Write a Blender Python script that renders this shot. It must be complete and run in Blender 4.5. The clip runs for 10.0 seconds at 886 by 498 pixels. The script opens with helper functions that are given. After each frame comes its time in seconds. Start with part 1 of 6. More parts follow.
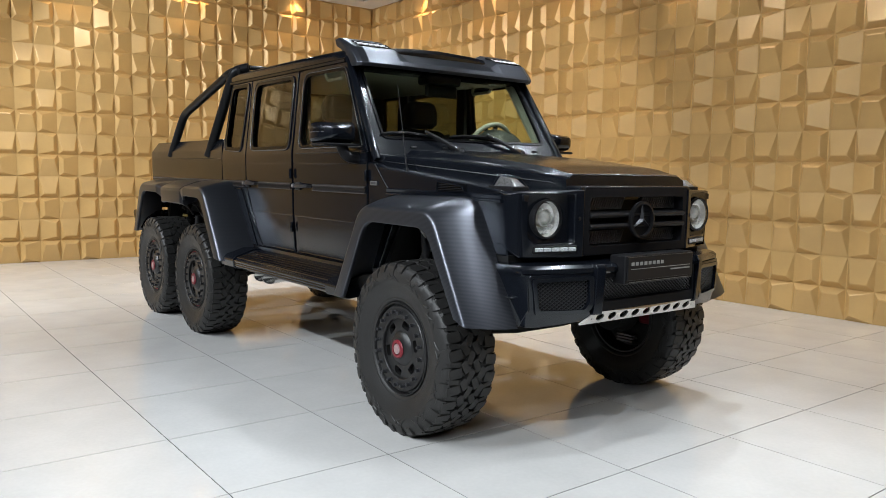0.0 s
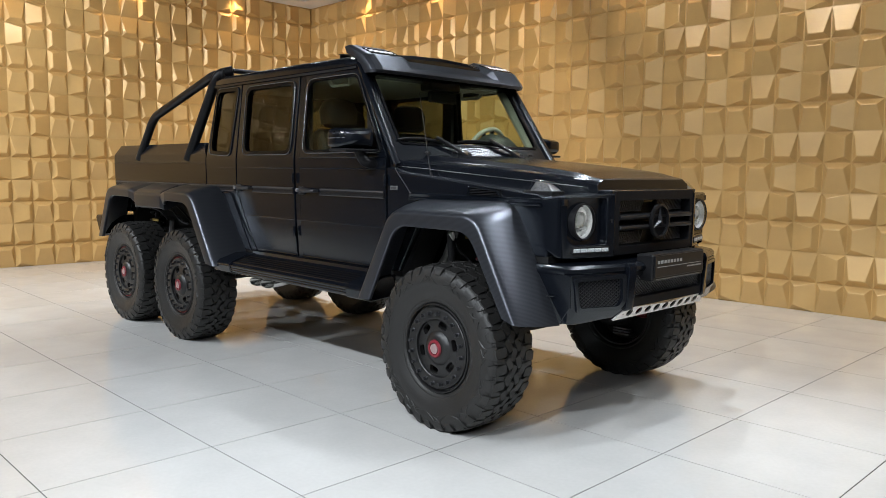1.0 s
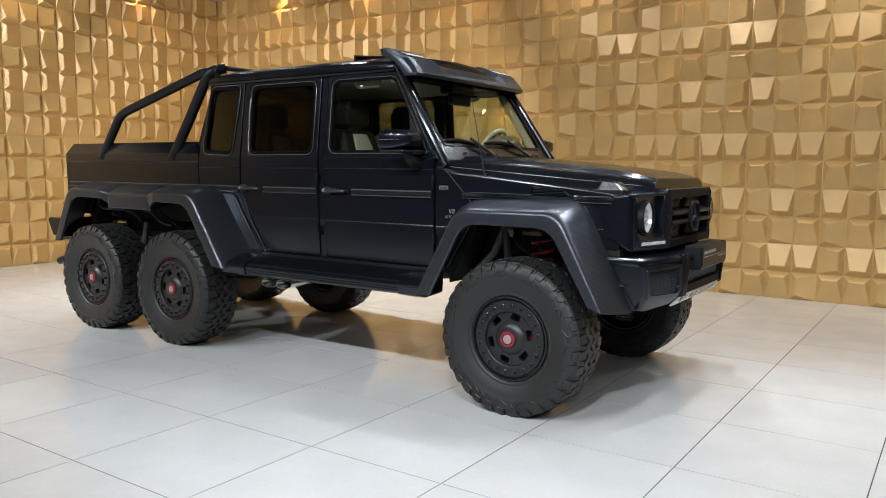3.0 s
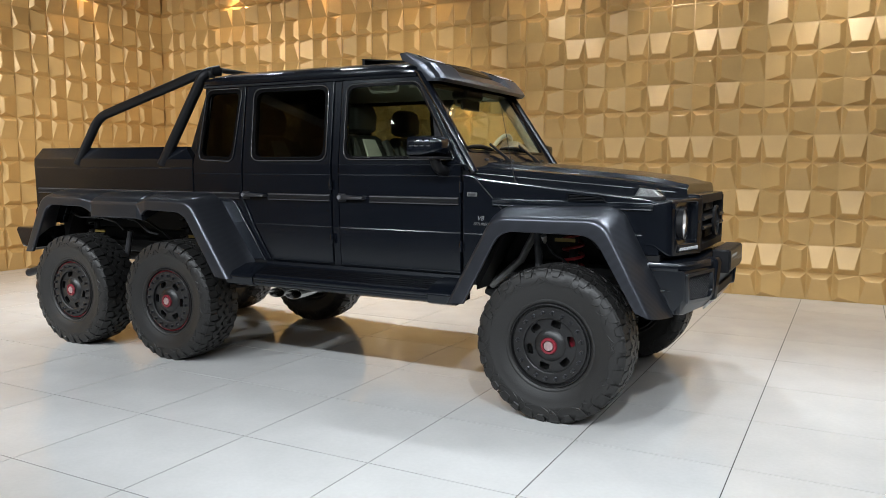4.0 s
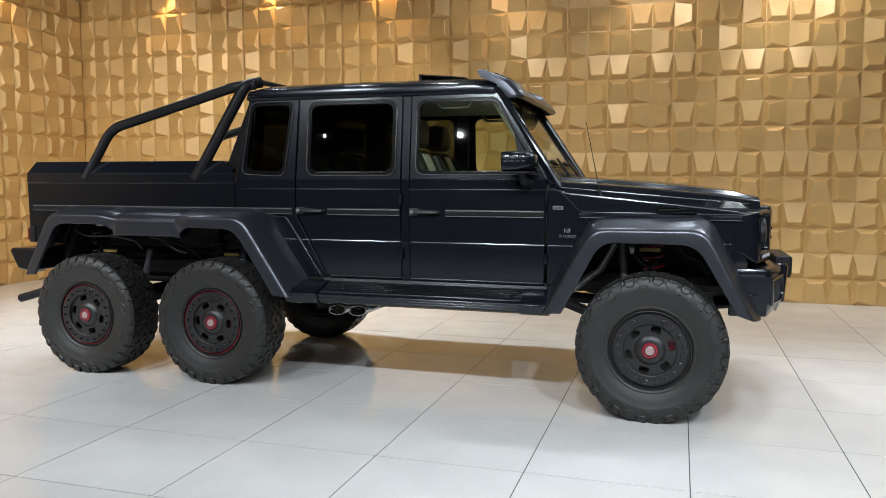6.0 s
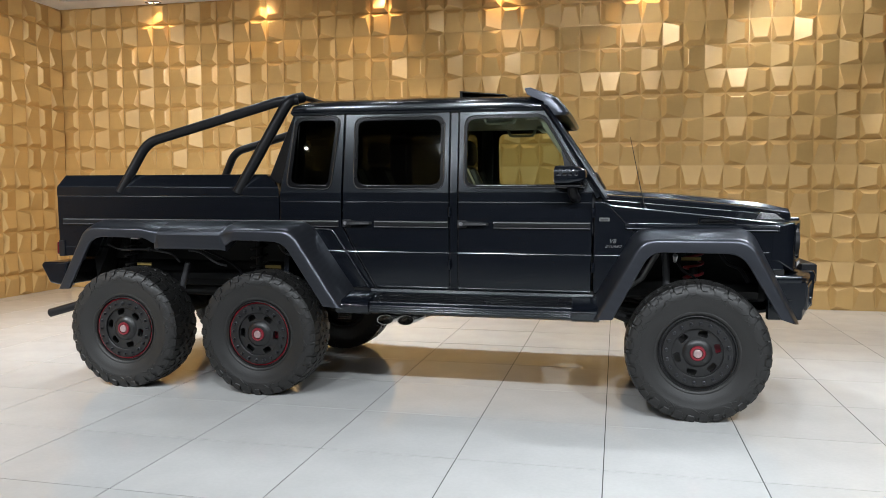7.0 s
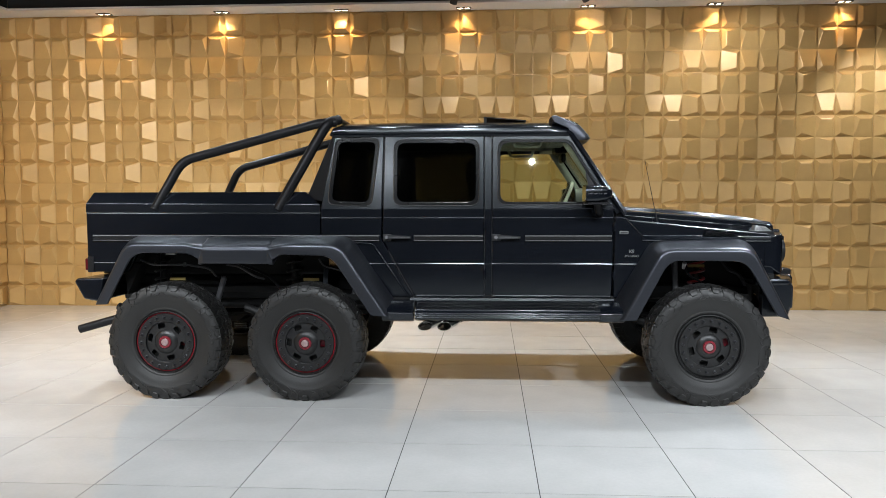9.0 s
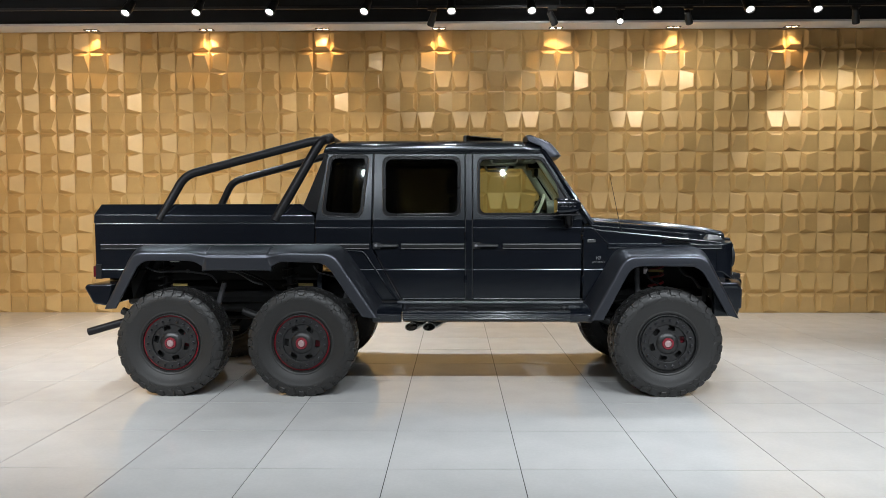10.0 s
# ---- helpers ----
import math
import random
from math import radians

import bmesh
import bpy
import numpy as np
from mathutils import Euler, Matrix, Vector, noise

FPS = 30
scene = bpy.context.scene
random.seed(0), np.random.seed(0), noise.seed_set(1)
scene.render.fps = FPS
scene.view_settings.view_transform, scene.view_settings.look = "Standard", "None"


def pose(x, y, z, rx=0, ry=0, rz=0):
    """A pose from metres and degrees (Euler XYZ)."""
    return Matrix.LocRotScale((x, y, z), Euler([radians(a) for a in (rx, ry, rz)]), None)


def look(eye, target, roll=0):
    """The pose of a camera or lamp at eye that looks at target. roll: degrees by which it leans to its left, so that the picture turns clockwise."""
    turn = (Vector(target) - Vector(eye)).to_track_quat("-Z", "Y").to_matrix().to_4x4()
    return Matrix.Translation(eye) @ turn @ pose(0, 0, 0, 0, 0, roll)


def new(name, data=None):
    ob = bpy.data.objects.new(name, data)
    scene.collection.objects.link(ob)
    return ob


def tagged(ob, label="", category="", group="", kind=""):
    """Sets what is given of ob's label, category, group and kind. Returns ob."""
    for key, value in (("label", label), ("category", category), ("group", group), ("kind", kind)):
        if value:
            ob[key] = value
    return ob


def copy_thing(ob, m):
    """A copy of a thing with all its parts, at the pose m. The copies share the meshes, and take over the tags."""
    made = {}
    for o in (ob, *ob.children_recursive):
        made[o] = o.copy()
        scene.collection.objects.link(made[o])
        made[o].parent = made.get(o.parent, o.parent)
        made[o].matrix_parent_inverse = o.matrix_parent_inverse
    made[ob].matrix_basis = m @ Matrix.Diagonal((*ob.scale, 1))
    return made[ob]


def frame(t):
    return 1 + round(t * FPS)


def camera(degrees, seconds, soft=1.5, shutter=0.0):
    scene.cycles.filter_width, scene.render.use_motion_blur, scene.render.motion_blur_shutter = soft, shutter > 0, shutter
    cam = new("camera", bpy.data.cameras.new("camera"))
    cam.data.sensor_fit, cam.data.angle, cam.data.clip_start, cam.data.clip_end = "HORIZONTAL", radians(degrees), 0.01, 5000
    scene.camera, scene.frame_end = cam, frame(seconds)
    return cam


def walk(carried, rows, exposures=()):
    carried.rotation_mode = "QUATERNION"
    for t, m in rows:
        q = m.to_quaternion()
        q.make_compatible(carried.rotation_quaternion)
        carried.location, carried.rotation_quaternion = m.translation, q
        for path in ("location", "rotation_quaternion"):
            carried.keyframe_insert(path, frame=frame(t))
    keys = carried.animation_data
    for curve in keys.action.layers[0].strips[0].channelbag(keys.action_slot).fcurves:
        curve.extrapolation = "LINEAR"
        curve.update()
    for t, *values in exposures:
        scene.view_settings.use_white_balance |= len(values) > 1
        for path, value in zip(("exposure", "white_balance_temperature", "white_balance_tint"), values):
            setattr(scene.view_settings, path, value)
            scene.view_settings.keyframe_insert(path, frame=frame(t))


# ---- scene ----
EXPOSURES = [(0, 0.0), (8.5, 0.0), (9.5, -0.1), (10, -0.12)]
cam = camera(59.9, 10.0, soft=0.5)
ROWS = [
    (0, (6.41, -3.253, 1.387), (4.826, -2.049, 1.188), 0.9),
    (0.5, (6.243, -3.581, 1.393), (4.735, -2.283, 1.193), 0.7),
    (1, (6.08, -3.876, 1.419), (4.655, -2.487, 1.218), 0.6),
    (1.5, (5.885, -4.142, 1.435), (4.535, -2.68, 1.232), 0.5),
    (2, (5.716, -4.445, 1.437), (4.437, -2.92, 1.233), 0.5),
    (2.5, (5.514, -4.668, 1.432), (4.312, -3.084, 1.225), 0.5),
    (4, (4.614, -5.18, 1.487), (3.68, -3.425, 1.275), 0.2),
    (4.5, (4.281, -5.326, 1.501), (3.447, -3.521, 1.292), 0.1),
    (5, (3.927, -5.512, 1.49), (3.189, -3.664, 1.289), 0.1),
    (5.5, (3.586, -5.653, 1.486), (2.93, -3.773, 1.294), 0.1),
    (7, (2.568, -6.206, 1.499), (2.13, -4.26, 1.353), 0),
    (7.5, (2.218, -6.326, 1.499), (1.874, -4.361, 1.358), 0),
    (8, (1.915, -6.446, 1.495), (1.655, -4.468, 1.358), 0),
    (8.5, (1.644, -6.576, 1.513), (1.459, -4.589, 1.382), -0),
    (9, (1.438, -6.902, 1.544), (1.317, -4.909, 1.426), -0.1),
    (9.5, (1.346, -7.219, 1.552), (1.275, -5.223, 1.448), -0.1),
    (10, (1.311, -7.489, 1.574), (1.278, -5.492, 1.476), -0.1),
]
walk(cam, [(t, look(eye, target, roll)) for t, eye, target, roll in ROWS], EXPOSURES)

# ---------------------------------------------------------------- world
world = bpy.data.worlds.new("showroom_world")
world.use_nodes = True
world.node_tree.nodes["Background"].inputs[0].default_value = (0.5, 0.55, 0.62, 1)
world.node_tree.nodes["Background"].inputs[1].default_value = 0.02
scene.world = world

DOWN_POWER = 33.0     # each twin downlight beside the gold walls, watts
OVER_POWER = 32.0     # each spotlight on the track over the car
FRONT_POWER = 325.0   # each spotlight on the track along the walk, scaled for the added fill track
WALL_POWER = 78.0     # each flood turned to a gold wall
BACK_POWER = 240.0    # each spotlight on the floor before a gold wall
WARM = (1.0, 0.69, 0.38)
NEUTRAL = (0.94, 0.98, 1.0)
COOL = (0.905, 0.975, 1.04)
SOFT_WARM = (1.0, 0.96, 0.85)

# ---------------------------------------------------------------- materials


def material(name, color, rough=0.5, metal=0.0, grain=0.0, grain_scale=60.0, blotch=0.0, blotch_scale=3.0,
             bump=0.0, bump_scale=200.0, coat=0.0, rough_vary=0.0, spec=0.5, random_tint=0.0, sheen=(1, 1, 1)):
    m = bpy.data.materials.new(name)
    m.use_nodes = True
    nt = m.node_tree
    b = nt.nodes["Principled BSDF"]
    b.inputs["Roughness"].default_value = rough
    b.inputs["Metallic"].default_value = metal
    b.inputs["Coat Weight"].default_value = coat
    b.inputs["Coat Roughness"].default_value = 0.15
    b.inputs["Specular IOR Level"].default_value = spec
    b.inputs["Specular Tint"].default_value = (*sheen, 1)
    b.inputs["Base Color"].default_value = (*color, 1)
    tc = nt.nodes.new("ShaderNodeTexCoord")
    last = None

    def noise_node(scale, detail=4.0):
        n = nt.nodes.new("ShaderNodeTexNoise")
        n.inputs["Scale"].default_value = scale
        n.inputs["Detail"].default_value = detail
        nt.links.new(tc.outputs["Object"], n.inputs["Vector"])
        return n

    def ranged(sock, lo, hi):
        r = nt.nodes.new("ShaderNodeMapRange")
        r.inputs["From Min"].default_value = 0.3
        r.inputs["From Max"].default_value = 0.7
        r.inputs["To Min"].default_value = lo
        r.inputs["To Max"].default_value = hi
        nt.links.new(sock, r.inputs["Value"])
        return r.outputs["Result"]

    factors = []
    if grain:
        factors.append(ranged(noise_node(grain_scale).outputs["Fac"], 1 - grain, 1 + grain))
    if blotch:
        factors.append(ranged(noise_node(blotch_scale, 6.0).outputs["Fac"], 1 - blotch, 1 + blotch))
    if random_tint:
        oi = nt.nodes.new("ShaderNodeObjectInfo")
        r = nt.nodes.new("ShaderNodeMapRange")
        r.inputs["To Min"].default_value = 1 - random_tint
        r.inputs["To Max"].default_value = 1 + random_tint
        nt.links.new(oi.outputs["Random"], r.inputs["Value"])
        factors.append(r.outputs["Result"])
    if factors:
        last = factors[0]
        for f in factors[1:]:
            mu = nt.nodes.new("ShaderNodeMath")
            mu.operation = "MULTIPLY"
            nt.links.new(last, mu.inputs[0])
            nt.links.new(f, mu.inputs[1])
            last = mu.outputs[0]
        vm = nt.nodes.new("ShaderNodeVectorMath")
        vm.operation = "SCALE"
        vm.inputs[0].default_value = color
        nt.links.new(last, vm.inputs["Scale"])
        nt.links.new(vm.outputs["Vector"], b.inputs["Base Color"])
    if rough_vary:
        nt.links.new(ranged(noise_node(blotch_scale * 2.3, 5.0).outputs["Fac"], rough - rough_vary, rough + rough_vary),
                     b.inputs["Roughness"])
    if bump:
        bn = nt.nodes.new("ShaderNodeBump")
        bn.inputs["Strength"].default_value = bump
        bn.inputs["Distance"].default_value = 0.004
        nt.links.new(noise_node(bump_scale).outputs["Fac"], bn.inputs["Height"])
        nt.links.new(bn.outputs["Normal"], b.inputs["Normal"])
    return m


def glass_material(name, tint, gloss=0.022):
    """A pane: what passes through is tinted, and the gloss grows at grazing angles."""
    m = bpy.data.materials.new(name)
    m.use_nodes = True
    nt = m.node_tree
    nt.nodes.remove(nt.nodes["Principled BSDF"])
    out = nt.nodes["Material Output"]
    tr = nt.nodes.new("ShaderNodeBsdfTransparent")
    tr.inputs[0].default_value = (*tint, 1)
    gl = nt.nodes.new("ShaderNodeBsdfGlossy")
    gl.inputs["Roughness"].default_value = 0.02
    lw = nt.nodes.new("ShaderNodeLayerWeight")
    lw.inputs["Blend"].default_value = 0.5
    pw = nt.nodes.new("ShaderNodeMath")
    pw.operation = "POWER"
    pw.inputs[1].default_value = 5.0
    nt.links.new(lw.outputs["Facing"], pw.inputs[0])
    fr = nt.nodes.new("ShaderNodeMapRange")
    fr.inputs["To Min"].default_value = gloss
    fr.inputs["To Max"].default_value = 1.0
    nt.links.new(pw.outputs[0], fr.inputs["Value"])
    mx = nt.nodes.new("ShaderNodeMixShader")
    nt.links.new(fr.outputs["Result"], mx.inputs[0])
    nt.links.new(tr.outputs[0], mx.inputs[1])
    nt.links.new(gl.outputs[0], mx.inputs[2])
    nt.links.new(mx.outputs[0], out.inputs["Surface"])
    return m


def glow_material(name, color, strength):
    m = bpy.data.materials.new(name)
    m.use_nodes = True
    b = m.node_tree.nodes["Principled BSDF"]
    b.inputs["Base Color"].default_value = (*color, 1)
    b.inputs["Emission Color"].default_value = (*color, 1)
    b.inputs["Emission Strength"].default_value = strength
    return m


def carbon_material():
    """Satin carbon fibre: a fine twill weave under a satin lacquer."""
    m = material("carbon", (0.05, 0.055, 0.07), rough=0.30, metal=0.75, spec=0.6, sheen=(0.93, 0.97, 1.0))
    nt = m.node_tree
    b = nt.nodes["Principled BSDF"]
    tc = nt.nodes.new("ShaderNodeTexCoord")
    mu = nt.nodes.new("ShaderNodeTexWave")
    mu.bands_direction = "Z"
    mu.inputs["Scale"].default_value = 52.0
    mu.inputs["Distortion"].default_value = 0.6
    mu.inputs["Detail Scale"].default_value = 30.0
    nt.links.new(tc.outputs["Object"], mu.inputs["Vector"])
    r = nt.nodes.new("ShaderNodeMapRange")
    r.inputs["To Min"].default_value = 0.050
    r.inputs["To Max"].default_value = 0.076
    nt.links.new(mu.outputs["Fac"], r.inputs["Value"])
    cb = nt.nodes.new("ShaderNodeVectorMath")
    cb.operation = "SCALE"
    cb.inputs[0].default_value = (0.94, 1.0, 1.18)
    nt.links.new(r.outputs["Result"], cb.inputs["Scale"])
    nt.links.new(cb.outputs["Vector"], b.inputs["Base Color"])
    return m


PAINT = material("satin_black_paint", (0.0036, 0.0046, 0.0072), rough=0.20, metal=0.0, grain=0.15, grain_scale=900,
                 blotch=0.08, blotch_scale=1.5, rough_vary=0.015, spec=0.55, sheen=(0.92, 0.97, 1.0))
CARBON = carbon_material()
PLASTIC = material("black_plastic", (0.007, 0.007, 0.008), rough=0.42, spec=0.2, bump=0.25, bump_scale=700, blotch=0.1)
SEAL = material("black_rubber_seal", (0.003, 0.003, 0.0035), rough=0.22, spec=0.12, blotch=0.1)
BEAD = material("glossy_black_bead", (0.028, 0.028, 0.029), rough=0.2, spec=1.0, blotch=0.1)
GRILLE = material("satin_black_grille", (0.005, 0.005, 0.006), rough=0.58, spec=0.12, blotch=0.1)
LOUVRE = material("grey_louvre_plastic", (0.060, 0.060, 0.064), rough=0.4, blotch=0.1)
SATIN = material("satin_black_plastic", (0.016, 0.016, 0.018), rough=0.4, spec=0.4, blotch=0.1)
TUBE = material("satin_black_tube", (0.006, 0.006, 0.007), rough=0.44, spec=0.25, grain=0.15, grain_scale=500, blotch=0.1)
INDICATOR = material("indicator_reflector", (0.34, 0.335, 0.325), rough=0.3, metal=0.85, grain=0.35, grain_scale=90)
PROJECTOR = material("projector_glass", (0.55, 0.54, 0.50), rough=0.12, metal=0.4, grain=0.1, grain_scale=60)
DIODE = material("white_diode_lens", (0.82, 0.83, 0.84), rough=0.2, grain=0.15, grain_scale=200)
BRIGHT_TRIM = material("bright_trim", (0.20, 0.20, 0.21), rough=0.25, metal=0.3, blotch=0.05)
GREY_PLASTIC = material("dark_grey_plastic", (0.035, 0.035, 0.038), rough=0.4, blotch=0.1)
UNDER = material("underbody_black", (0.0055, 0.0055, 0.0055), rough=0.6, spec=0.3, blotch=0.3, blotch_scale=8, grain=0.2)
GLOSS = material("gloss_black", (0.008, 0.008, 0.009), rough=0.35, spec=0.25, blotch=0.1)
RIM = material("matt_black_alloy", (0.0075, 0.0073, 0.0076), rough=0.42, spec=0.5, grain=0.2, grain_scale=400, rough_vary=0.05)
CAP = material("pale_red_cap", (0.40, 0.28, 0.28), rough=0.35, metal=0.5, blotch=0.15, blotch_scale=60)
BOLT = material("dark_steel_bolts", (0.05, 0.05, 0.055), rough=0.3, metal=0.7)
RUBBER = material("tyre_rubber", (0.0120, 0.0115, 0.0110), rough=0.50, spec=0.45, grain=0.25, grain_scale=160, blotch=0.10,
                  blotch_scale=5, bump=0.2, bump_scale=260, rough_vary=0.05)
RED = material("red_lacquer", (0.16, 0.010, 0.018), rough=0.4, blotch=0.1)
DARK_RED = material("dark_red_paint", (0.26, 0.008, 0.016), rough=0.4, blotch=0.1)
SPRING = material("red_spring_paint", (0.17, 0.007, 0.010), rough=0.45, blotch=0.2)
SILVER = material("brushed_steel", (0.55, 0.54, 0.52), rough=0.34, metal=1.0, grain=0.12, grain_scale=150, rough_vary=0.06)
CHROME = material("chrome", (0.7, 0.7, 0.7), rough=0.12, metal=1.0, rough_vary=0.03)
GREY_METAL = material("grey_metal", (0.16, 0.16, 0.155), rough=0.45, metal=0.6, blotch=0.25, blotch_scale=15)
TIP = material("dark_chrome", (0.50, 0.495, 0.48), rough=0.2, metal=1.0, rough_vary=0.04)
YELLOW = material("yellow_tag", (0.22, 0.155, 0.035), rough=0.5, blotch=0.1)
LEATHER = material("white_leather", (0.62, 0.61, 0.58), rough=0.5, bump=0.3, bump_scale=300, blotch=0.08)
DARK_LEATHER = material("black_leather", (0.02, 0.02, 0.021), rough=0.5, bump=0.3, bump_scale=300, blotch=0.1)
HEADLINER = material("pale_headliner", (0.42, 0.42, 0.40), rough=0.9, grain=0.08, grain_scale=300)
DASH = material("dashboard_plastic", (0.03, 0.032, 0.036), rough=0.45, bump=0.3, bump_scale=500, blotch=0.1)
LETTER = material("badge_silver", (0.30, 0.30, 0.30), rough=0.3, metal=0.35)
PLATE_GREY = material("plate_lettering", (0.22, 0.22, 0.21), rough=0.5)
TAIL_RED = material("tail_lamp_red", (0.075, 0.005, 0.008), rough=0.15, coat=0.5)
GLASS = glass_material("green_tinted_glass", (0.87, 0.90, 0.82))
PRIVACY = glass_material("privacy_glass", (0.34, 0.36, 0.31), 0.075)
LENS = glass_material("clear_lens", (0.93, 0.94, 0.95))
REFLECTOR = material("lamp_reflector", (0.92, 0.91, 0.88), rough=0.22, metal=0.52, grain=0.15, grain_scale=90)
DRL = material("daytime_running_light", (0.42, 0.44, 0.46), rough=0.2, grain=0.5, grain_scale=140, bump=0.6, bump_scale=220)
GOLD = material("gold_lacquer", (0.52, 0.325, 0.122), rough=0.37, metal=0.15, grain=0.05, grain_scale=350, blotch=0.10,
                blotch_scale=2.2, bump=0.12, bump_scale=140, rough_vary=0.06, random_tint=0.03)
TILE = material("white_porcelain", (0.58, 0.575, 0.56), rough=0.10, spec=0.8, grain=0.02, grain_scale=45, blotch=0.05,
                blotch_scale=2.6, rough_vary=0.025, random_tint=0.025)
JOINT = material("dark_grout", (0.055, 0.053, 0.050), rough=0.9, blotch=0.2)
WHITE = material("white_plaster", (0.72, 0.70, 0.67), rough=0.8, blotch=0.04, bump=0.1, bump_scale=300)
BLACK_CEILING = material("black_ceiling_paint", (0.008, 0.008, 0.009), rough=0.85, blotch=0.2)
GREY_WALL = material("grey_wall_paint", (0.10, 0.10, 0.10), rough=0.8, blotch=0.06, bump=0.1)
LAMP_BODY = material("black_lamp_housing", (0.02, 0.02, 0.021), rough=0.45, blotch=0.1)
LAMP_GLOW = glow_material("spot_lamp_glow", (1.0, 0.97, 0.93), 40.0)
DOWN_GLOW = glow_material("warm_lamp_glow", (1.0, 0.78, 0.5), 16.0)

# ---------------------------------------------------------------- mesh helpers


def mesh_of(name, bm, mat, angle=35):
    bmesh.ops.remove_doubles(bm, verts=bm.verts, dist=0.00005)
    bmesh.ops.recalc_face_normals(bm, faces=bm.faces)
    me = bpy.data.meshes.new(name)
    bm.to_mesh(me)
    bm.free()
    me.materials.append(mat)
    for p in me.polygons:
        p.use_smooth = True
    if angle:
        me.set_sharp_from_angle(angle=radians(angle))
    return me


def part(name, bm, mat, parent=None, label="", bevel=0.0, angle=35, at=None):
    """Links a bmesh as one mesh object, under a thing or a part."""
    ob = new(name, mesh_of(name, bm, mat, 0 if bevel else angle) if isinstance(bm, bmesh.types.BMesh) else bm)
    if parent is not None:
        ob.parent = parent
    if at is not None:
        ob.matrix_basis = at
    if bevel:
        mod = ob.modifiers.new("bevel", "BEVEL")
        mod.width, mod.segments, mod.limit_method, mod.angle_limit = bevel, 3, "ANGLE", radians(angle)
        mod.harden_normals = True
    if label:
        tagged(ob, label)
    return ob


def edged(ob, width):
    """Rounds the rim of a pressed panel and keeps its creases."""
    mod = ob.modifiers.new("rim", "BEVEL")
    mod.width, mod.segments, mod.limit_method, mod.angle_limit = width, 2, "ANGLE", radians(40)
    mod.harden_normals = True
    return ob


def solid(bm, front, back):
    """A closed solid between two rings of points."""
    f = [bm.verts.new(p) for p in front]
    b = [bm.verts.new(p) for p in back]
    n = len(f)
    bm.faces.new(f)
    bm.faces.new(b[::-1])
    for i in range(n):
        j = (i + 1) % n
        bm.faces.new((f[i], b[i], b[j], f[j]))
    return bm


def box(bm, x0, x1, y0, y1, z0, z1):
    return solid(bm, [(x0, y0, z0), (x1, y0, z0), (x1, y1, z0), (x0, y1, z0)],
                 [(x0, y0, z1), (x1, y0, z1), (x1, y1, z1), (x0, y1, z1)])


def prism(bm, pts, y0, y1):
    """A side profile of (x, z) drawn out across the car."""
    return solid(bm, [(x, y0, z) for x, z in pts], [(x, y1, z) for x, z in pts])


def grid_faces(bm, rings, close_ring=False, cap=False):
    """Skins a row of point rings."""
    vs = [[bm.verts.new(p) for p in r] for r in rings]
    n = len(vs[0])
    for a, b in zip(vs, vs[1:]):
        for i in range(n if close_ring else n - 1):
            j = (i + 1) % n
            bm.faces.new((a[i], a[j], b[j], b[i]))
    if cap:
        bm.faces.new(vs[0])
        bm.faces.new(vs[-1][::-1])
    return bm


def tube(bm, path, r, n=12, cap=True):
    path = [Vector(p) for p in path]
    rings = []
    side = None
    for i, p in enumerate(path):
        a, b = path[max(i - 1, 0)], path[min(i + 1, len(path) - 1)]
        d = (b - a).normalized()
        if side is None:
            side = d.cross(Vector((0, 0, 1)) if abs(d.z) < 0.95 else Vector((1, 0, 0))).normalized()
        side = (side - d * side.dot(d)).normalized()
        up = side.cross(d)
        rr = r[i] if isinstance(r, (list, tuple)) else r
        rings.append([p + rr * (math.cos(2 * math.pi * k / n) * side + math.sin(2 * math.pi * k / n) * up) for k in range(n)])
    return grid_faces(bm, rings, True, cap)


def rounded(pts, r, n=4):
    """Rounds the corners of a closed ring of 2D points."""
    out = []
    m = len(pts)
    for i in range(m):
        a, p, b = Vector(pts[i - 1]), Vector(pts[i]), Vector(pts[(i + 1) % m])
        rr = r[i] if isinstance(r, (list, tuple)) else r
        da, db = (a - p), (b - p)
        k = min(rr, da.length * 0.48, db.length * 0.48)
        s, e = p + da.normalized() * k, p + db.normalized() * k
        for q in range(n + 1):
            t = q / n
            out.append(tuple((1 - t) ** 2 * s + 2 * t * (1 - t) * p + t * t * e))
    return out


def smooth_path(pts, r, n=5):
    """Rounds the inner corners of an open 3D path."""
    pts = [Vector(p) for p in pts]
    out = [pts[0]]
    for a, p, b in zip(pts, pts[1:], pts[2:]):
        da, db = a - p, b - p
        k = min(r, da.length * 0.48, db.length * 0.48)
        s, e = p + da.normalized() * k, p + db.normalized() * k
        out += [(1 - q / n) ** 2 * s + 2 * q / n * (1 - q / n) * p + (q / n) ** 2 * e for q in range(n + 1)]
    return out + [pts[-1]]


